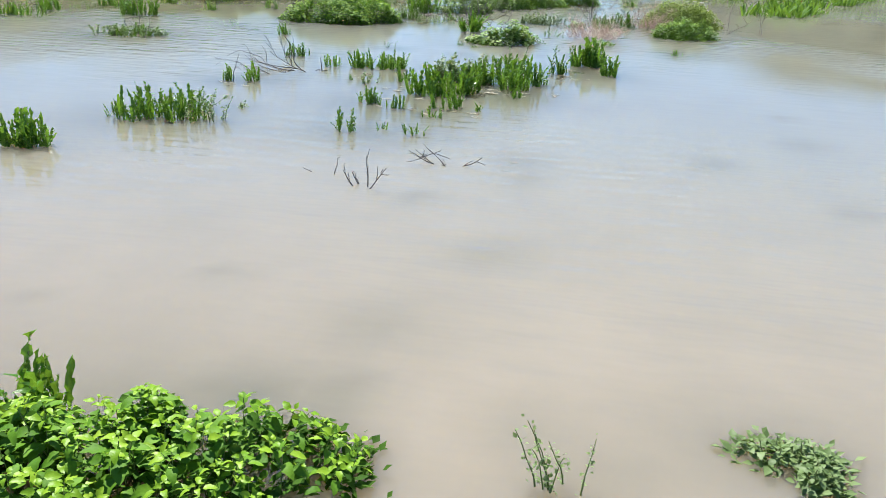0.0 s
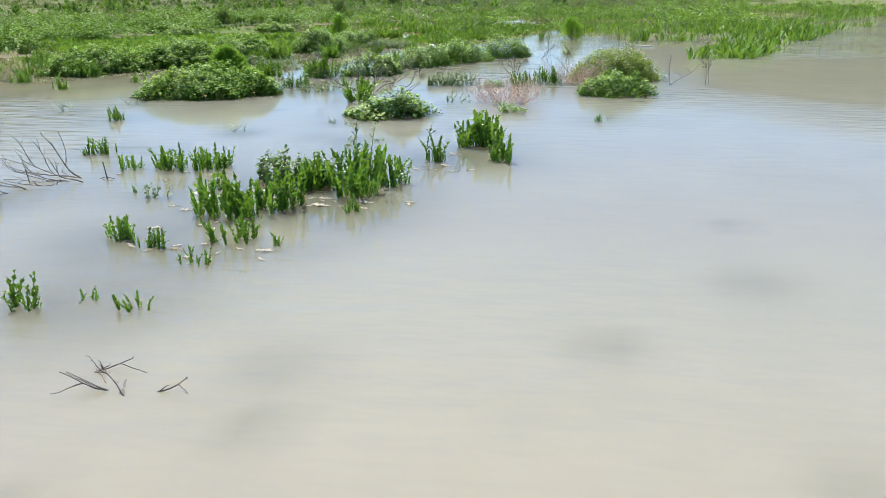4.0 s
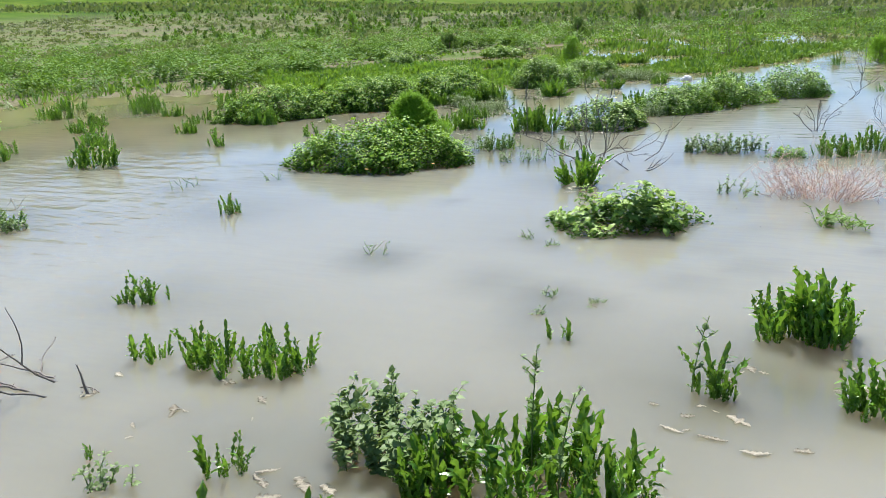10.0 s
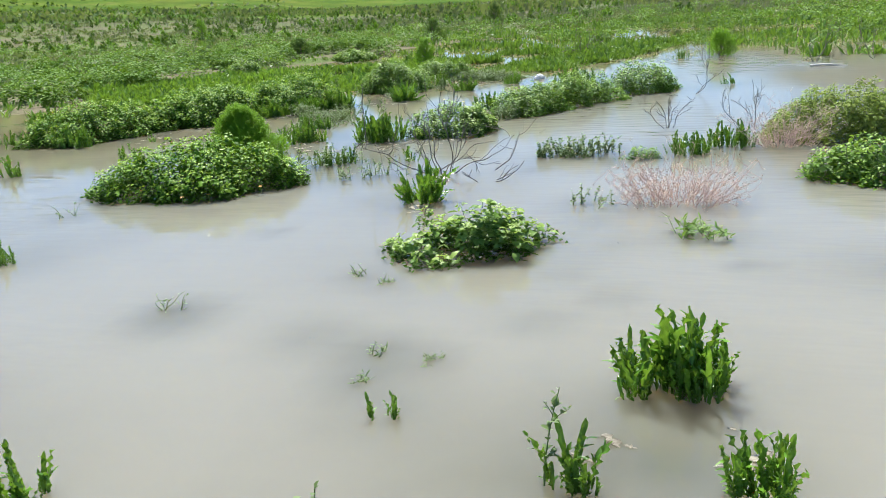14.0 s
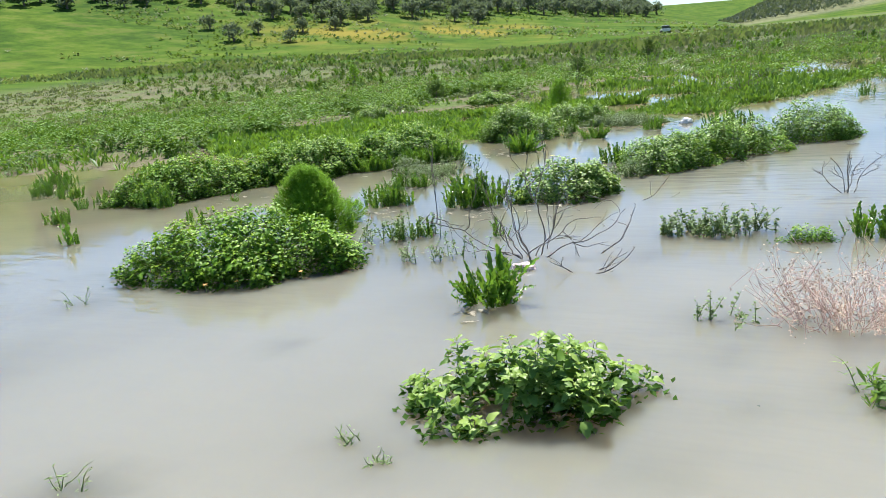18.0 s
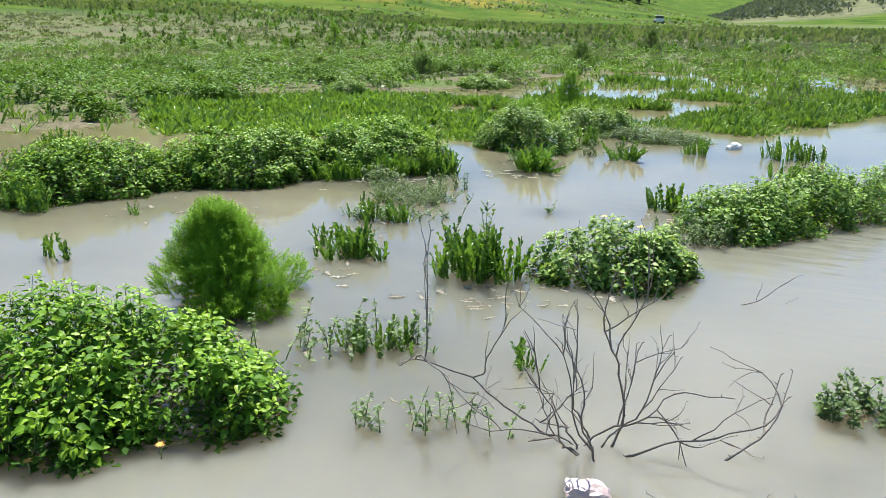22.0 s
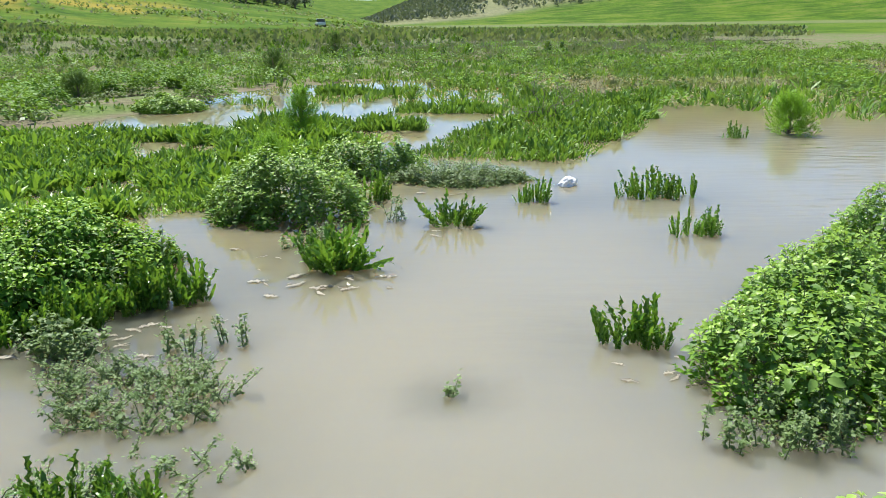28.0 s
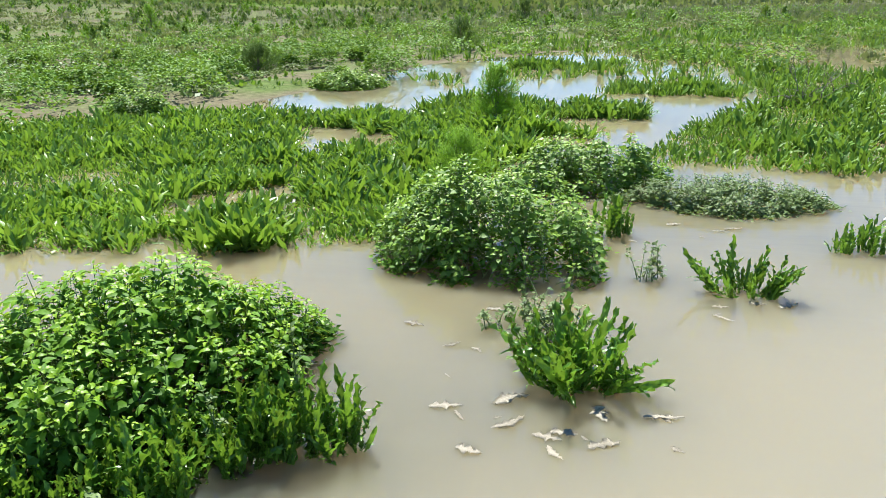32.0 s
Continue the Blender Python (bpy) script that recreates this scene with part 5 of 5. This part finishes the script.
field("dock_field", "scattered rows of dock leaves in the flooded field", [(5.2, 15.9), (6.9, 16.0), (12.4, 28), (9.5, 30)], 1100, 8, 0.28, M_DOCK_FAR, 64, DOCK_FAR, 0.10, 0.35, 0.34, -0.9)
for k, pool_stand in enumerate(([(-8.6, 25.6), (-6.5, 25.4), (-6.3, 27.0), (-8.3, 27.9)], [(-5.6, 28.4), (-3.0, 28.0), (-2.7, 29.6), (-5.4, 30.0)], [(-8.6, 33.6), (-6.0, 33.2), (-5.6, 34.6), (-8.2, 35.0)], [(-5.0, 36.0), (-2.6, 35.6), (-2.0, 38.0), (-4.6, 38.4)])):
    field("dock_field", "patch of dock leaves standing in the open pool", pool_stand, 330, 8, 0.21, M_DOCK_FAR, 110 + k, DOCK_FAR, 0.09, 0.45, 0.38, -0.9, fringe=0.9)
field("dock_field", "sparse dock leaves in the open flood water", [(3.4, 23.2), (6.0, 22.5), (10.5, 25.5), (16, 34), (9, 31), (4.6, 25.6)], 1100, 8, 0.24, M_DOCK_FAR, 118, DOCK_FAR, 0.10, 0.4, 0.54, -0.9, fringe=0.5)
field("weed_field", "mixed dull weeds over wet mud", [(-10, 14.5), (-13, 9.5), (-16, 4), (-36, -4), (-60, 30), (-22, 62), (-7, 60), (-5, 38), (-10, 30), (-19, 26)], 10000, 9, 0.12, M_WEED, 65, [DIAMOND], 0.10, 0.9, 0.56, -0.02, fringe=0.6, clear=12.5)
field("dock_field", "patches of dock leaves over wet mud", mire, 9000, 9, 0.21, M_DOCK_FAR, 66, DOCK_FAR, 0.11, 0.5, 0.53, -0.10, fringe=0.3, clear=11)
field("weed_field", "mixed green weeds over wet mud", [(-5, 36), (3, 34), (14, 40), (24, 62), (14, 82), (-12, 82), (-9, 50)], 9000, 8, 0.15, M_MARSH, 67, [DIAMOND], 0.12, 0.9, 0.46, -0.25, fringe=0.18)
field("weed_field", "mixed green weeds over wet mud", [(-20, 30), (-30, 12), (-75, 5), (-95, 55), (-60, 95), (20, 95), (16, 70), (-10, 55)], 17000, 8, 0.20, M_MARSH, 72, [DIAMOND], 0.16, 0.75, 0.36, -0.1, fringe=0.1)
field("grey_herb", "grey-green low herbs over wet mud", [(-9, 16), (-22, 16), (-60, 45), (-30, 80), (10, 78), (3, 40), (-8, 40)], 13000, 9, 0.11, M_HERB, 68, [DIAMOND], 0.10, 0.9, 0.50, -0.03)
stalk_t = (np.array([[-.012, 0, 0], [.012, 0, 0], [.004, .02, 1], [0, .02, 1]]), np.array([[0, 1, 2, 3]]))
field("dry_stalks", "band of dry grey-brown stalks across the marsh", [(-75, 50), (-40, 62), (-12, 52), (18, 60), (26, 92), (-10, 88), (-55, 95), (-90, 70)], 9500, 4, 0.52, M_STRAW, 69, [stalk_t], 0.2, 0.22, 0.40, -0.05, "dry stalks", 0.06)
field("far_grass", "rough green grass at the marsh's far edge", [(-105, 70), (-60, 90), (-20, 85), (30, 95), (50, 150), (-40, 170), (-130, 120)], 12000, 6, 0.55, M_MARSH, 70, [DIAMOND], 0.5, 0.5, 0.35, -0.05, "grass", 0.05)


def weed_domes(name, label, poly, count, radius, height, material, seed, gap, per=26, wet=-0.12, size=0.1, templates=(DIAMOND,), fringe=0.2):
    """Low rounded clumps of weeds, uncounted, over an area; their leaves lie over one another like tiles."""
    x, y, g = spread(count, poly, seed)
    z = plain_height(x, y)
    keep = (z > wet) & (fbm(x * fringe, y * fringe, seed) > gap) & (np.hypot(x + 5, y - 8) > 13.5)
    x, y, z = x[keep], y[keep], np.maximum(z[keep], 0.0)
    n = len(x)
    rad, p = radius * g.uniform(0.4, 1.6, n), Pile()
    lobe, long, way = g.uniform(0, 6.28, n), g.uniform(0.55, 1.0, n), g.uniform(0, 3.14, n)
    for k in range(per):
        yaw, q = g.uniform(0, 6.28, n), np.sqrt(g.uniform(0, 1, n))
        r = q * rad * (1 + 0.22 * np.sin(3 * yaw + lobe) + 0.14 * np.sin(5 * yaw + 2 * lobe))
        u, v = np.cos(yaw) * r, np.sin(yaw) * r * long
        top = (1 - q ** 2.4) ** 0.6 * (rad / radius) ** 0.6 * (0.75 + 0.5 * lattice(u * 4 + lobe * 9, v * 4, seed))
        pos = np.stack([x + np.cos(way) * u - np.sin(way) * v, y + np.sin(way) * u + np.cos(way) * v, z + height * top * (1 - 0.45 * g.uniform(0, 1, n) ** 2)], -1)
        p.many(templates[k % len(templates)], turn(yaw + way + g.normal(0, .7, n), 1.0 + 0.45 * q + g.normal(0, 0.3, n), g.normal(0, 0.4, n)), pos, size * g.uniform(0.6, 1.3, n))
    return tagged(new(name, p.mesh(name, material)), label, "weed clumps", kind="stuff")


left_marsh = [(-15, 22), (-22, 12), (-30, 4), (-45, -4), (-70, 30), (-40, 62), (-8, 60), (-6, 40), (-12, 34)]
right_marsh = [(-6, 40), (-3, 31), (3, 28.5), (9, 31), (24, 50), (22, 75), (-8, 80), (-10, 55)]
weed_domes("weed_clumps", "bright green weed clumps over wet mud", left_marsh, 620, 0.70, 0.42, M_WEED, 75, 0.42, 120, size=0.12)
weed_domes("weed_clumps", "dark green weed clumps over wet mud", left_marsh, 420, 0.55, 0.40, M_DARKCONE, 76, 0.42, 110, size=0.11)
weed_domes("weed_clumps", "grey-green weed clumps over wet mud", left_marsh, 420, 0.55, 0.24, M_HERB, 77, 0.42, 90, size=0.10)
weed_domes("weed_clumps", "young yellow-green weed clumps over wet mud", left_marsh, 160, 0.75, 0.40, M_WEED, 85, 0.42, 200, size=0.11)
near_marsh = [(-11, 19), (-12, 15.5), (-15.5, 11), (-20, 8), (-34, 14), (-30, 34), (-16, 40), (-9, 36), (-12, 27), (-17, 24)]
weed_domes("weed_clumps", "tall bright green weed clumps over wet mud", near_marsh, 130, 0.72, 0.60, M_WEED, 87, 0.40, 520, size=0.10, templates=LEAFLET)
weed_domes("weed_clumps", "tall deep green weed clumps over wet mud", near_marsh, 130, 0.70, 0.56, M_NETTLE, 88, 0.40, 480, size=0.10, templates=LEAFLET)
weed_domes("weed_clumps", "low grey-green weed clumps over wet mud", near_marsh, 130, 0.60, 0.22, M_HERB, 89, 0.40, 260, size=0.07, templates=LEAFLET)
weed_domes("weed_clumps", "green weed clumps in shallow water", right_marsh, 400, 0.65, 0.40, M_WEED, 78, 0.44, 120, wet=-0.5, size=0.12)
weed_domes("weed_clumps", "dark green weed clumps in shallow water", right_marsh, 260, 0.55, 0.38, M_DARKCONE, 79, 0.46, 110, wet=-0.5, size=0.12)


def young_bushes(material, seed, label):
    """Small conical bushes dotted over the far marsh."""
    g = np.random.default_rng(seed)
    p = Pile()
    n = 1500
    a, d = np.radians(g.uniform(-16, 52, n)), np.sqrt(g.uniform(46 ** 2, 150 ** 2, n))
    x, y = CX - np.sin(a) * d, CY + np.cos(a) * d
    keep = fbm(x * 0.05, y * 0.05, 31) > 0.36
    x, y = x[keep], y[keep]
    n = len(x)
    z, h = terrain(x, y), g.uniform(0.3, 0.95, n) ** 1.3
    for k in range(22):
        t = k / 22
        yaw = g.uniform(0, 6.28, n)
        pos = np.stack([x + np.cos(yaw) * 0.22 * h * (1 - t), y + np.sin(yaw) * 0.22 * h * (1 - t), z + h * t * 0.75], -1)
        p.many(DIAMOND, turn(yaw, g.uniform(0.2, 0.9, n)), pos, 0.42 * h * (1.1 - 0.6 * t))
    tagged(new("young_bushes", p.mesh("young_bushes", material)), label, "bushes", kind="stuff")


young_bushes(M_DARKCONE, 71, "small conical dark green bushes dotted over the marsh")
young_bushes(M_WEED, 73, "small conical yellow-green bushes dotted over the marsh")


def meadow_tufts():
    """Tussocks and dark weeds that roughen the meadow slopes."""
    g = np.random.default_rng(72)
    for mat, label, n, lim in ((M_DARKCONE, "dark green tussocks over the meadow slope", 5000, 0.56), (M_MARSH, "dry greenish tussocks over the meadow slope", 4000, 0.55)):
        a, d = np.radians(g.uniform(4, 60, n)), g.uniform(112, 260, n)
        x, y = CX - np.sin(a) * d, CY + np.cos(a) * d
        keep = fbm(x * 0.03, y * 0.07, 33 + n % 7) > lim
        x, y = x[keep], y[keep]
        z, p = terrain(x, y), Pile()
        for k in range(3):
            p.many(DIAMOND, turn(g.uniform(0, 6.28, len(x)), g.uniform(0.5, 1.3, len(x))), np.stack([x + g.normal(0, .3, len(x)), y + g.normal(0, .3, len(x)), z], -1), g.uniform(0.5, 1.1, len(x)))
        tagged(new("meadow_tussocks", p.mesh("meadow_tussocks", mat)), label, "grass", kind="stuff")


meadow_tufts()


# ---- olive trees on the hills ----
def olive_variant(seed, leaves):
    g = np.random.default_rng(seed)
    tr = Pile()
    t = np.linspace(0, 1, 5)
    tr.tube(np.stack([0.12 * np.sin(2 * t + seed), 0.1 * t, 1.7 * t], -1), 0.24 * (1.25 - 0.6 * t), 6)
    lobes = 13
    la, lr = g.uniform(0, 6.28, lobes), g.uniform(0.4, 1.75, lobes)
    cen = np.stack([np.cos(la) * lr, np.sin(la) * lr, g.uniform(1.6, 3.6, lobes) - 0.2 * lr], -1)
    for c in cen[:6]:
        s = np.linspace(0, 1, 4)[:, None]
        tr.tube(np.array([0.1, 0.1, 1.3]) * (1 - s) + c * s + np.array([0, 0, 0.15]) * np.sin(s * 3.1), 0.11 * (1.1 - 0.8 * s[:, 0]), 4)
    cr = Pile()
    for c in cen:
        d = g.normal(0, 1, (leaves, 3))
        d /= np.linalg.norm(d, axis=1)[:, None]
        pos = c + d * (g.uniform(0.4, 1.0, leaves) ** 0.4 * g.uniform(0.75, 1.1))[:, None] * np.array([1, 1, 0.8])
        cr.many(DIAMOND, turn(np.arctan2(d[:, 1], d[:, 0]) + g.normal(0, .6, leaves), np.arccos(np.clip(d[:, 2], -1, 1)) * 0.7 + g.normal(0, .5, leaves)), pos, g.uniform(0.42, 0.85, leaves))
    return tr, cr


OLIVES = [[q.mesh(nm, mt) for q, nm, mt in zip(olive_variant(s, 42), ("trunk", "crown"), (M_BARK, M_OLIVE))] for s in (1, 2, 3, 4)]


def olive_tree(x, y, s, k, rz):
    ob = thing("olive_tree", x, y, float(terrain(np.array([x]), np.array([y]))[0]) - 0.08, "grey-green olive tree with a rounded crown on the hillside", "olive tree", "olive trees on the hill", rz=rz)
    part("trunk", OLIVES[k % 4][0], ob)
    part("crown", OLIVES[k % 4][1], ob)
    for c in ob.children:
        c.scale = (s, s, s * 0.95)
    return ob


og = np.random.default_rng(81)
placed, tries = [], 0
while len(placed) < 520 and tries < 14000:
    tries += 1
    a, d = og.uniform(13.0, 58), math.sqrt(og.uniform(195 ** 2, 345 ** 2))
    if d < np.interp(a, [9, 12, 17, 25, 36, 40, 45, 58], [285, 275, 252, 222, 205, 212, 240, 240]) + og.uniform(-6, 8):
        continue
    x, y = CX - math.sin(radians(a)) * d, CY + math.cos(radians(a)) * d
    if all((x - q[1]) ** 2 + (y - q[2]) ** 2 > 5.0 ** 2 for q in placed):
        placed.append((d, x, y))
placed.sort()
for k, (d, x, y) in enumerate(placed[:280]):
    olive_tree(x, y, og.uniform(0.8, 1.3), k, og.uniform(0, 360))
rest = np.array(placed[280:])
grove, trunks = Pile(), Pile()
for v in range(3):
    some = rest[v::3]
    tq, cq = olive_variant(20 + v, 24)
    pos = np.stack([some[:, 1], some[:, 2], terrain(some[:, 1], some[:, 2]) - 0.1], -1)
    rot, size = turn(og.uniform(0, 6.28, len(some)), np.zeros(len(some))), og.uniform(0.85, 1.35, len(some))
    grove.many((np.concatenate(cq.v), np.concatenate(cq.f[4])), rot, pos, size)
    trunks.many((np.concatenate(tq.v), np.concatenate(tq.f[4])), rot, pos, size)
far_grove = tagged(new("olive_grove", grove.mesh("olive_grove", M_OLIVE)), "dense olive grove over the upper hillside", "olive trees", kind="stuff")
part("trunk_cluster", trunks.mesh("trunk_cluster", M_BARK), far_grove, "dark olive trunks")
for a, d, s in ((43.0, 182, 1.05), (41.2, 192, 0.85), (39.0, 178, 0.75), (38.0, 192, 0.9), (35.6, 196, 0.8), (44.5, 200, 0.9), (25.0, 212, 1.0), (12.4, 296, 1.2), (13.6, 300, 1.1), (14.3, 298, 1.2)):
    olive_tree(CX - math.sin(radians(a)) * d, CY + math.cos(radians(a)) * d, s, int(d), a * 9)


def far_scrub():
    """Rows of small trees and scrub over the stony hill."""
    g = np.random.default_rng(91)
    n = 13500
    a, d = g.uniform(-32, 8.6, n), np.sqrt(g.uniform(500 ** 2, 1020 ** 2, n))
    low = np.interp(a, [-32, -13, -5, 0, 4, 8], [505, 520, 508, 478, 460, 445])
    x, y = CX - np.sin(np.radians(a)) * d, CY + np.cos(np.radians(a)) * d
    keep = (d > low) & (fbm(x * 0.014, y * 0.014, 41) > 0.30)
    x, y, d, low = x[keep], y[keep], d[keep], low[keep]
    edge = smooth01((d - low) / 90)
    n = len(x)
    z, s = terrain(x, y), g.uniform(2.2, 4.6, n) * (0.7 + 0.3 * edge)
    p = Pile()
    for k in range(8):
        yaw, up = g.uniform(0, 6.28, n), g.uniform(0.0, 0.5, n)
        pos = np.stack([x + np.cos(yaw) * s * 0.22, y + np.sin(yaw) * s * 0.22, z + s * (0.1 + up)], -1)
        p.many(DIAMOND, turn(yaw, g.uniform(0.1, 1.1, n)), pos, s * g.uniform(0.5, 0.8, n))
    tagged(new("hill_scrub", p.mesh("hill_scrub", M_SCRUB)), "grey-green scrub and small trees over a stony hillside", "scrub", kind="stuff")


far_scrub()


# ---- small things ----
def car(x, y, rz):
    z = float(terrain(np.array([x]), np.array([y]))[0])
    ob = thing("parked_car", x, y, z, "small pale grey car parked at the foot of the hill", "car", rz=rz)
    bm = bmesh.new()
    bmesh.ops.create_cube(bm, size=1, matrix=Matrix.Translation((0, 0, 0.62)) @ Matrix.Diagonal((4.1, 1.7, 0.62, 1)))
    bmesh.ops.bevel(bm, geom=bm.edges[:], offset=0.14, segments=2, affect="EDGES")
    me = bpy.data.meshes.new("body")
    bm.to_mesh(me)
    me.materials.append(M_PAINT)
    part("body", me, ob)
    for nm, dz, sc, mt in (("cabin", 1.16, (2.1, 1.5, 0.56, 1), M_GLASS), ("roof", 1.47, (1.7, 1.4, 0.09, 1), M_PAINT)):
        bm = bmesh.new()
        bmesh.ops.create_cube(bm, size=1, matrix=Matrix.Translation((-0.25, 0, dz)) @ Matrix.Diagonal(sc))
        bmesh.ops.bevel(bm, geom=bm.edges[:], offset=0.04, segments=1, affect="EDGES")
        me = bpy.data.meshes.new(nm)
        bm.to_mesh(me)
        me.materials.append(mt)
        part(nm, me, ob)
    for wx in (-1.25, 1.25):
        for wy in (-0.8, 0.8):
            bm = bmesh.new()
            bmesh.ops.create_cone(bm, cap_ends=True, segments=16, radius1=0.32, radius2=0.32, depth=0.2, matrix=Matrix.Translation((wx, wy, 0.32)) @ Matrix.Rotation(radians(90), 4, "X"))
            me = bpy.data.meshes.new("wheel")
            bm.to_mesh(me)
            me.materials.append(M_RUBBER)
            part("wheel", me, ob)
    return ob


car(-35.8, 170.0, 108)


def crumple(name, label, category, x, y, size, material, seed, rz=0):
    """A crumpled scrap afloat."""
    bm = bmesh.new()
    bmesh.ops.create_icosphere(bm, subdivisions=3, radius=0.5)
    for v in bm.verts:
        n = noise.noise(v.co * 3.1 + Vector((seed, 0, 0))) + 0.5 * noise.noise(v.co * 7 + Vector((0, seed, 0)))
        v.co *= 1 + 0.38 * n
        v.co.x, v.co.y, v.co.z = v.co.x * size[0], v.co.y * size[1], v.co.z * size[2]
    me = bpy.data.meshes.new(name)
    bm.to_mesh(me)
    me.materials.append(material)
    ob = new(name, me)
    ob.matrix_basis = pose(x, y, size[2] * 0.18, 0, 0, rz)
    return tagged(ob, label, category)


crumple("plastic_scrap", "crumpled pale pink plastic scrap afloat by the dead shrub", "litter", -1.62, 8.72, (0.24, 0.15, 0.085), M_FLESH, 3, 10)
crumple("plastic_bag", "crumpled white plastic bag afloat beside dock plants", "litter", -2.36, 19.85, (0.25, 0.19, 0.17), M_PLASTIC, 8, 40)


def flower(x, y, z, material, label, seed, size=0.022):
    ob = thing("flower", x, y, z, label, "flower", "flowers on the leafy mounds")
    g = np.random.default_rng(seed)
    p = Pile()
    a = np.arange(12) * 6.283 / 12
    p.many(NARROW_TPL[1], turn(a, 1.1 + g.normal(0, .1, 12)), np.zeros((12, 3)), np.full(12, size * 1.5))
    part("petal_ring", p.mesh("petal_ring", material), ob)
    s = Pile()
    s.tube([(0, 0, -z * 0.8), (0.004, 0, -z * 0.4), (0, 0, 0)], [0.004, 0.004, 0.003], 4)
    part("stalk", s.mesh("stalk", M_STEM), ob)
    return ob


flower(-2.45, 11.85, 0.56, M_FLOWER, "yellow dandelion-like flower above broad leaves", 1)
flower(-2.12, 11.75, 0.53, M_FLOWER, "yellow dandelion-like flower above broad leaves", 2)
for fx, fy, fs in ((-4.3, 7.45, 3), (-5.1, 7.75, 4), (-5.45, 7.9, 5), (-4.05, 7.6, 6), (-3.6, 8.0, 7)):
    flower(fx, fy, 0.10, M_ORANGE, "small orange flower at the foot of a nettle mound", fs, 0.018)

log = Pile()
lt = np.linspace(0, 1, 8)
log.tube(np.stack([3.94 + 0.79 * lt, 20.42 + 0.01 * lt, 0.02 + 0.015 * np.sin(5 * lt)], -1), 0.028 * (1 - 0.3 * lt), 8)
tagged(new("bleached_log", log.mesh("bleached_log", M_LOG, True)), "bleached driftwood pole lying in the water", "log")

# withered leaves afloat round the docks
lg = np.random.default_rng(101)
count = 0
for cx, cy, sp, n in ((-0.5, 0.7, 0.75, 22), (0.25, 1.15, 0.45, 12), (-0.95, 1.2, 0.4, 9), (0.9, 2.6, 0.5, 10), (1.2, 3.3, 0.45, 9), (-2.0, 1.85, 0.6, 9), (-3.4, 0.3, 0.4, 5), (-0.3, -0.5, 0.5, 10), (-1.1, -0.5, 0.35, 5),
                      (-4.75, 15.75, 0.6, 10), (-3.3, 10.95, 0.45, 20), (-2.75, 11.05, 0.4, 12), (-6.1, 14.55, 0.4, 10), (-4.6, 11.0, 0.45, 7), (-2.3, 11.45, 0.5, 9), (-5.9, 14.5, 0.8, 14), (-2.45, 14.3, 0.35, 6), (-3.7, 17.5, 0.4, 5), (-6.9, 12.0, 1.2, 14), (-4.9, 12.3, 0.5, 6), (-5.0, 16.7, 0.5, 6), (-1.55, 7.5, 0.4, 3), (-4.0, 19.2, 0.6, 6), (-3.4, 9.3, 0.6, 6)):
    for _ in range(n):
        dead_leaf(cx + lg.normal(0, sp * 0.6), cy + lg.normal(0, sp * 0.35), lg.uniform(0.04, 0.15), lg.uniform(-60, 60), count)
        count += 1

for dx, dy in ((-5.33, 15.94), (-4.99, 15.86), (-4.53, 15.76), (-5.02, 16.07), (-4.27, 16.07), (-5.12, 15.58), (-1.43, 0.73), (-0.79, 0.27), (-1.25, 0.04), (-6.53, 14.37), (-6.37, 14.41), (-6.04, 14.46), (-6.07, 14.76), (-5.92, 14.72), (-5.84, 14.95), (-5.91, 14.85), (-6.2, 14.3), (-0.03, 0.92), (0.36, 1.06), (-1.67, 2.37), (-0.91, 1.38)):
    dead_leaf(dx, dy, lg.uniform(0.12, 0.2), lg.uniform(-40, 40), count)
    count += 1

# weeds below the surface
for k, (sx, sy, sw) in enumerate(((0.76, -4.66, 0.62), (-0.72, -5.43, 0.18), (0.31, -5.79, 0.45), (0.40, -6.46, 0.3), (-0.08, -6.57, 0.3), (0.05, -3.65, 0.3), (1.20, -6.51, 0.3), (-1.65, -6.07, 0.15), (0.2, -6.95, 0.5),
                                  (3.56, -0.61, 0.5), (2.53, -1.74, 0.35), (0.68, -2.26, 0.5), (3.50, -2.96, 0.3), (0.83, -2.88, 0.3), (3.62, 0.74, 0.3), (-2.30, 4.42, 0.55), (-1.15, 4.30, 0.6), (-0.63, 4.15, 0.45),
                                  (0.67, 5.27, 0.3), (0.60, 6.48, 0.35), (-2.63, 6.55, 0.28), (1.66, 6.01, 0.25), (0.28, 5.63, 0.3), (0.22, 4.76, 0.4), (0.40, 7.09, 0.35), (-3.65, 13.9, 0.4), (-0.6, 9.3, 0.4))):
    sunken_plant(sx, sy, sw, k, 0.04 if k > 14 else 0.018)

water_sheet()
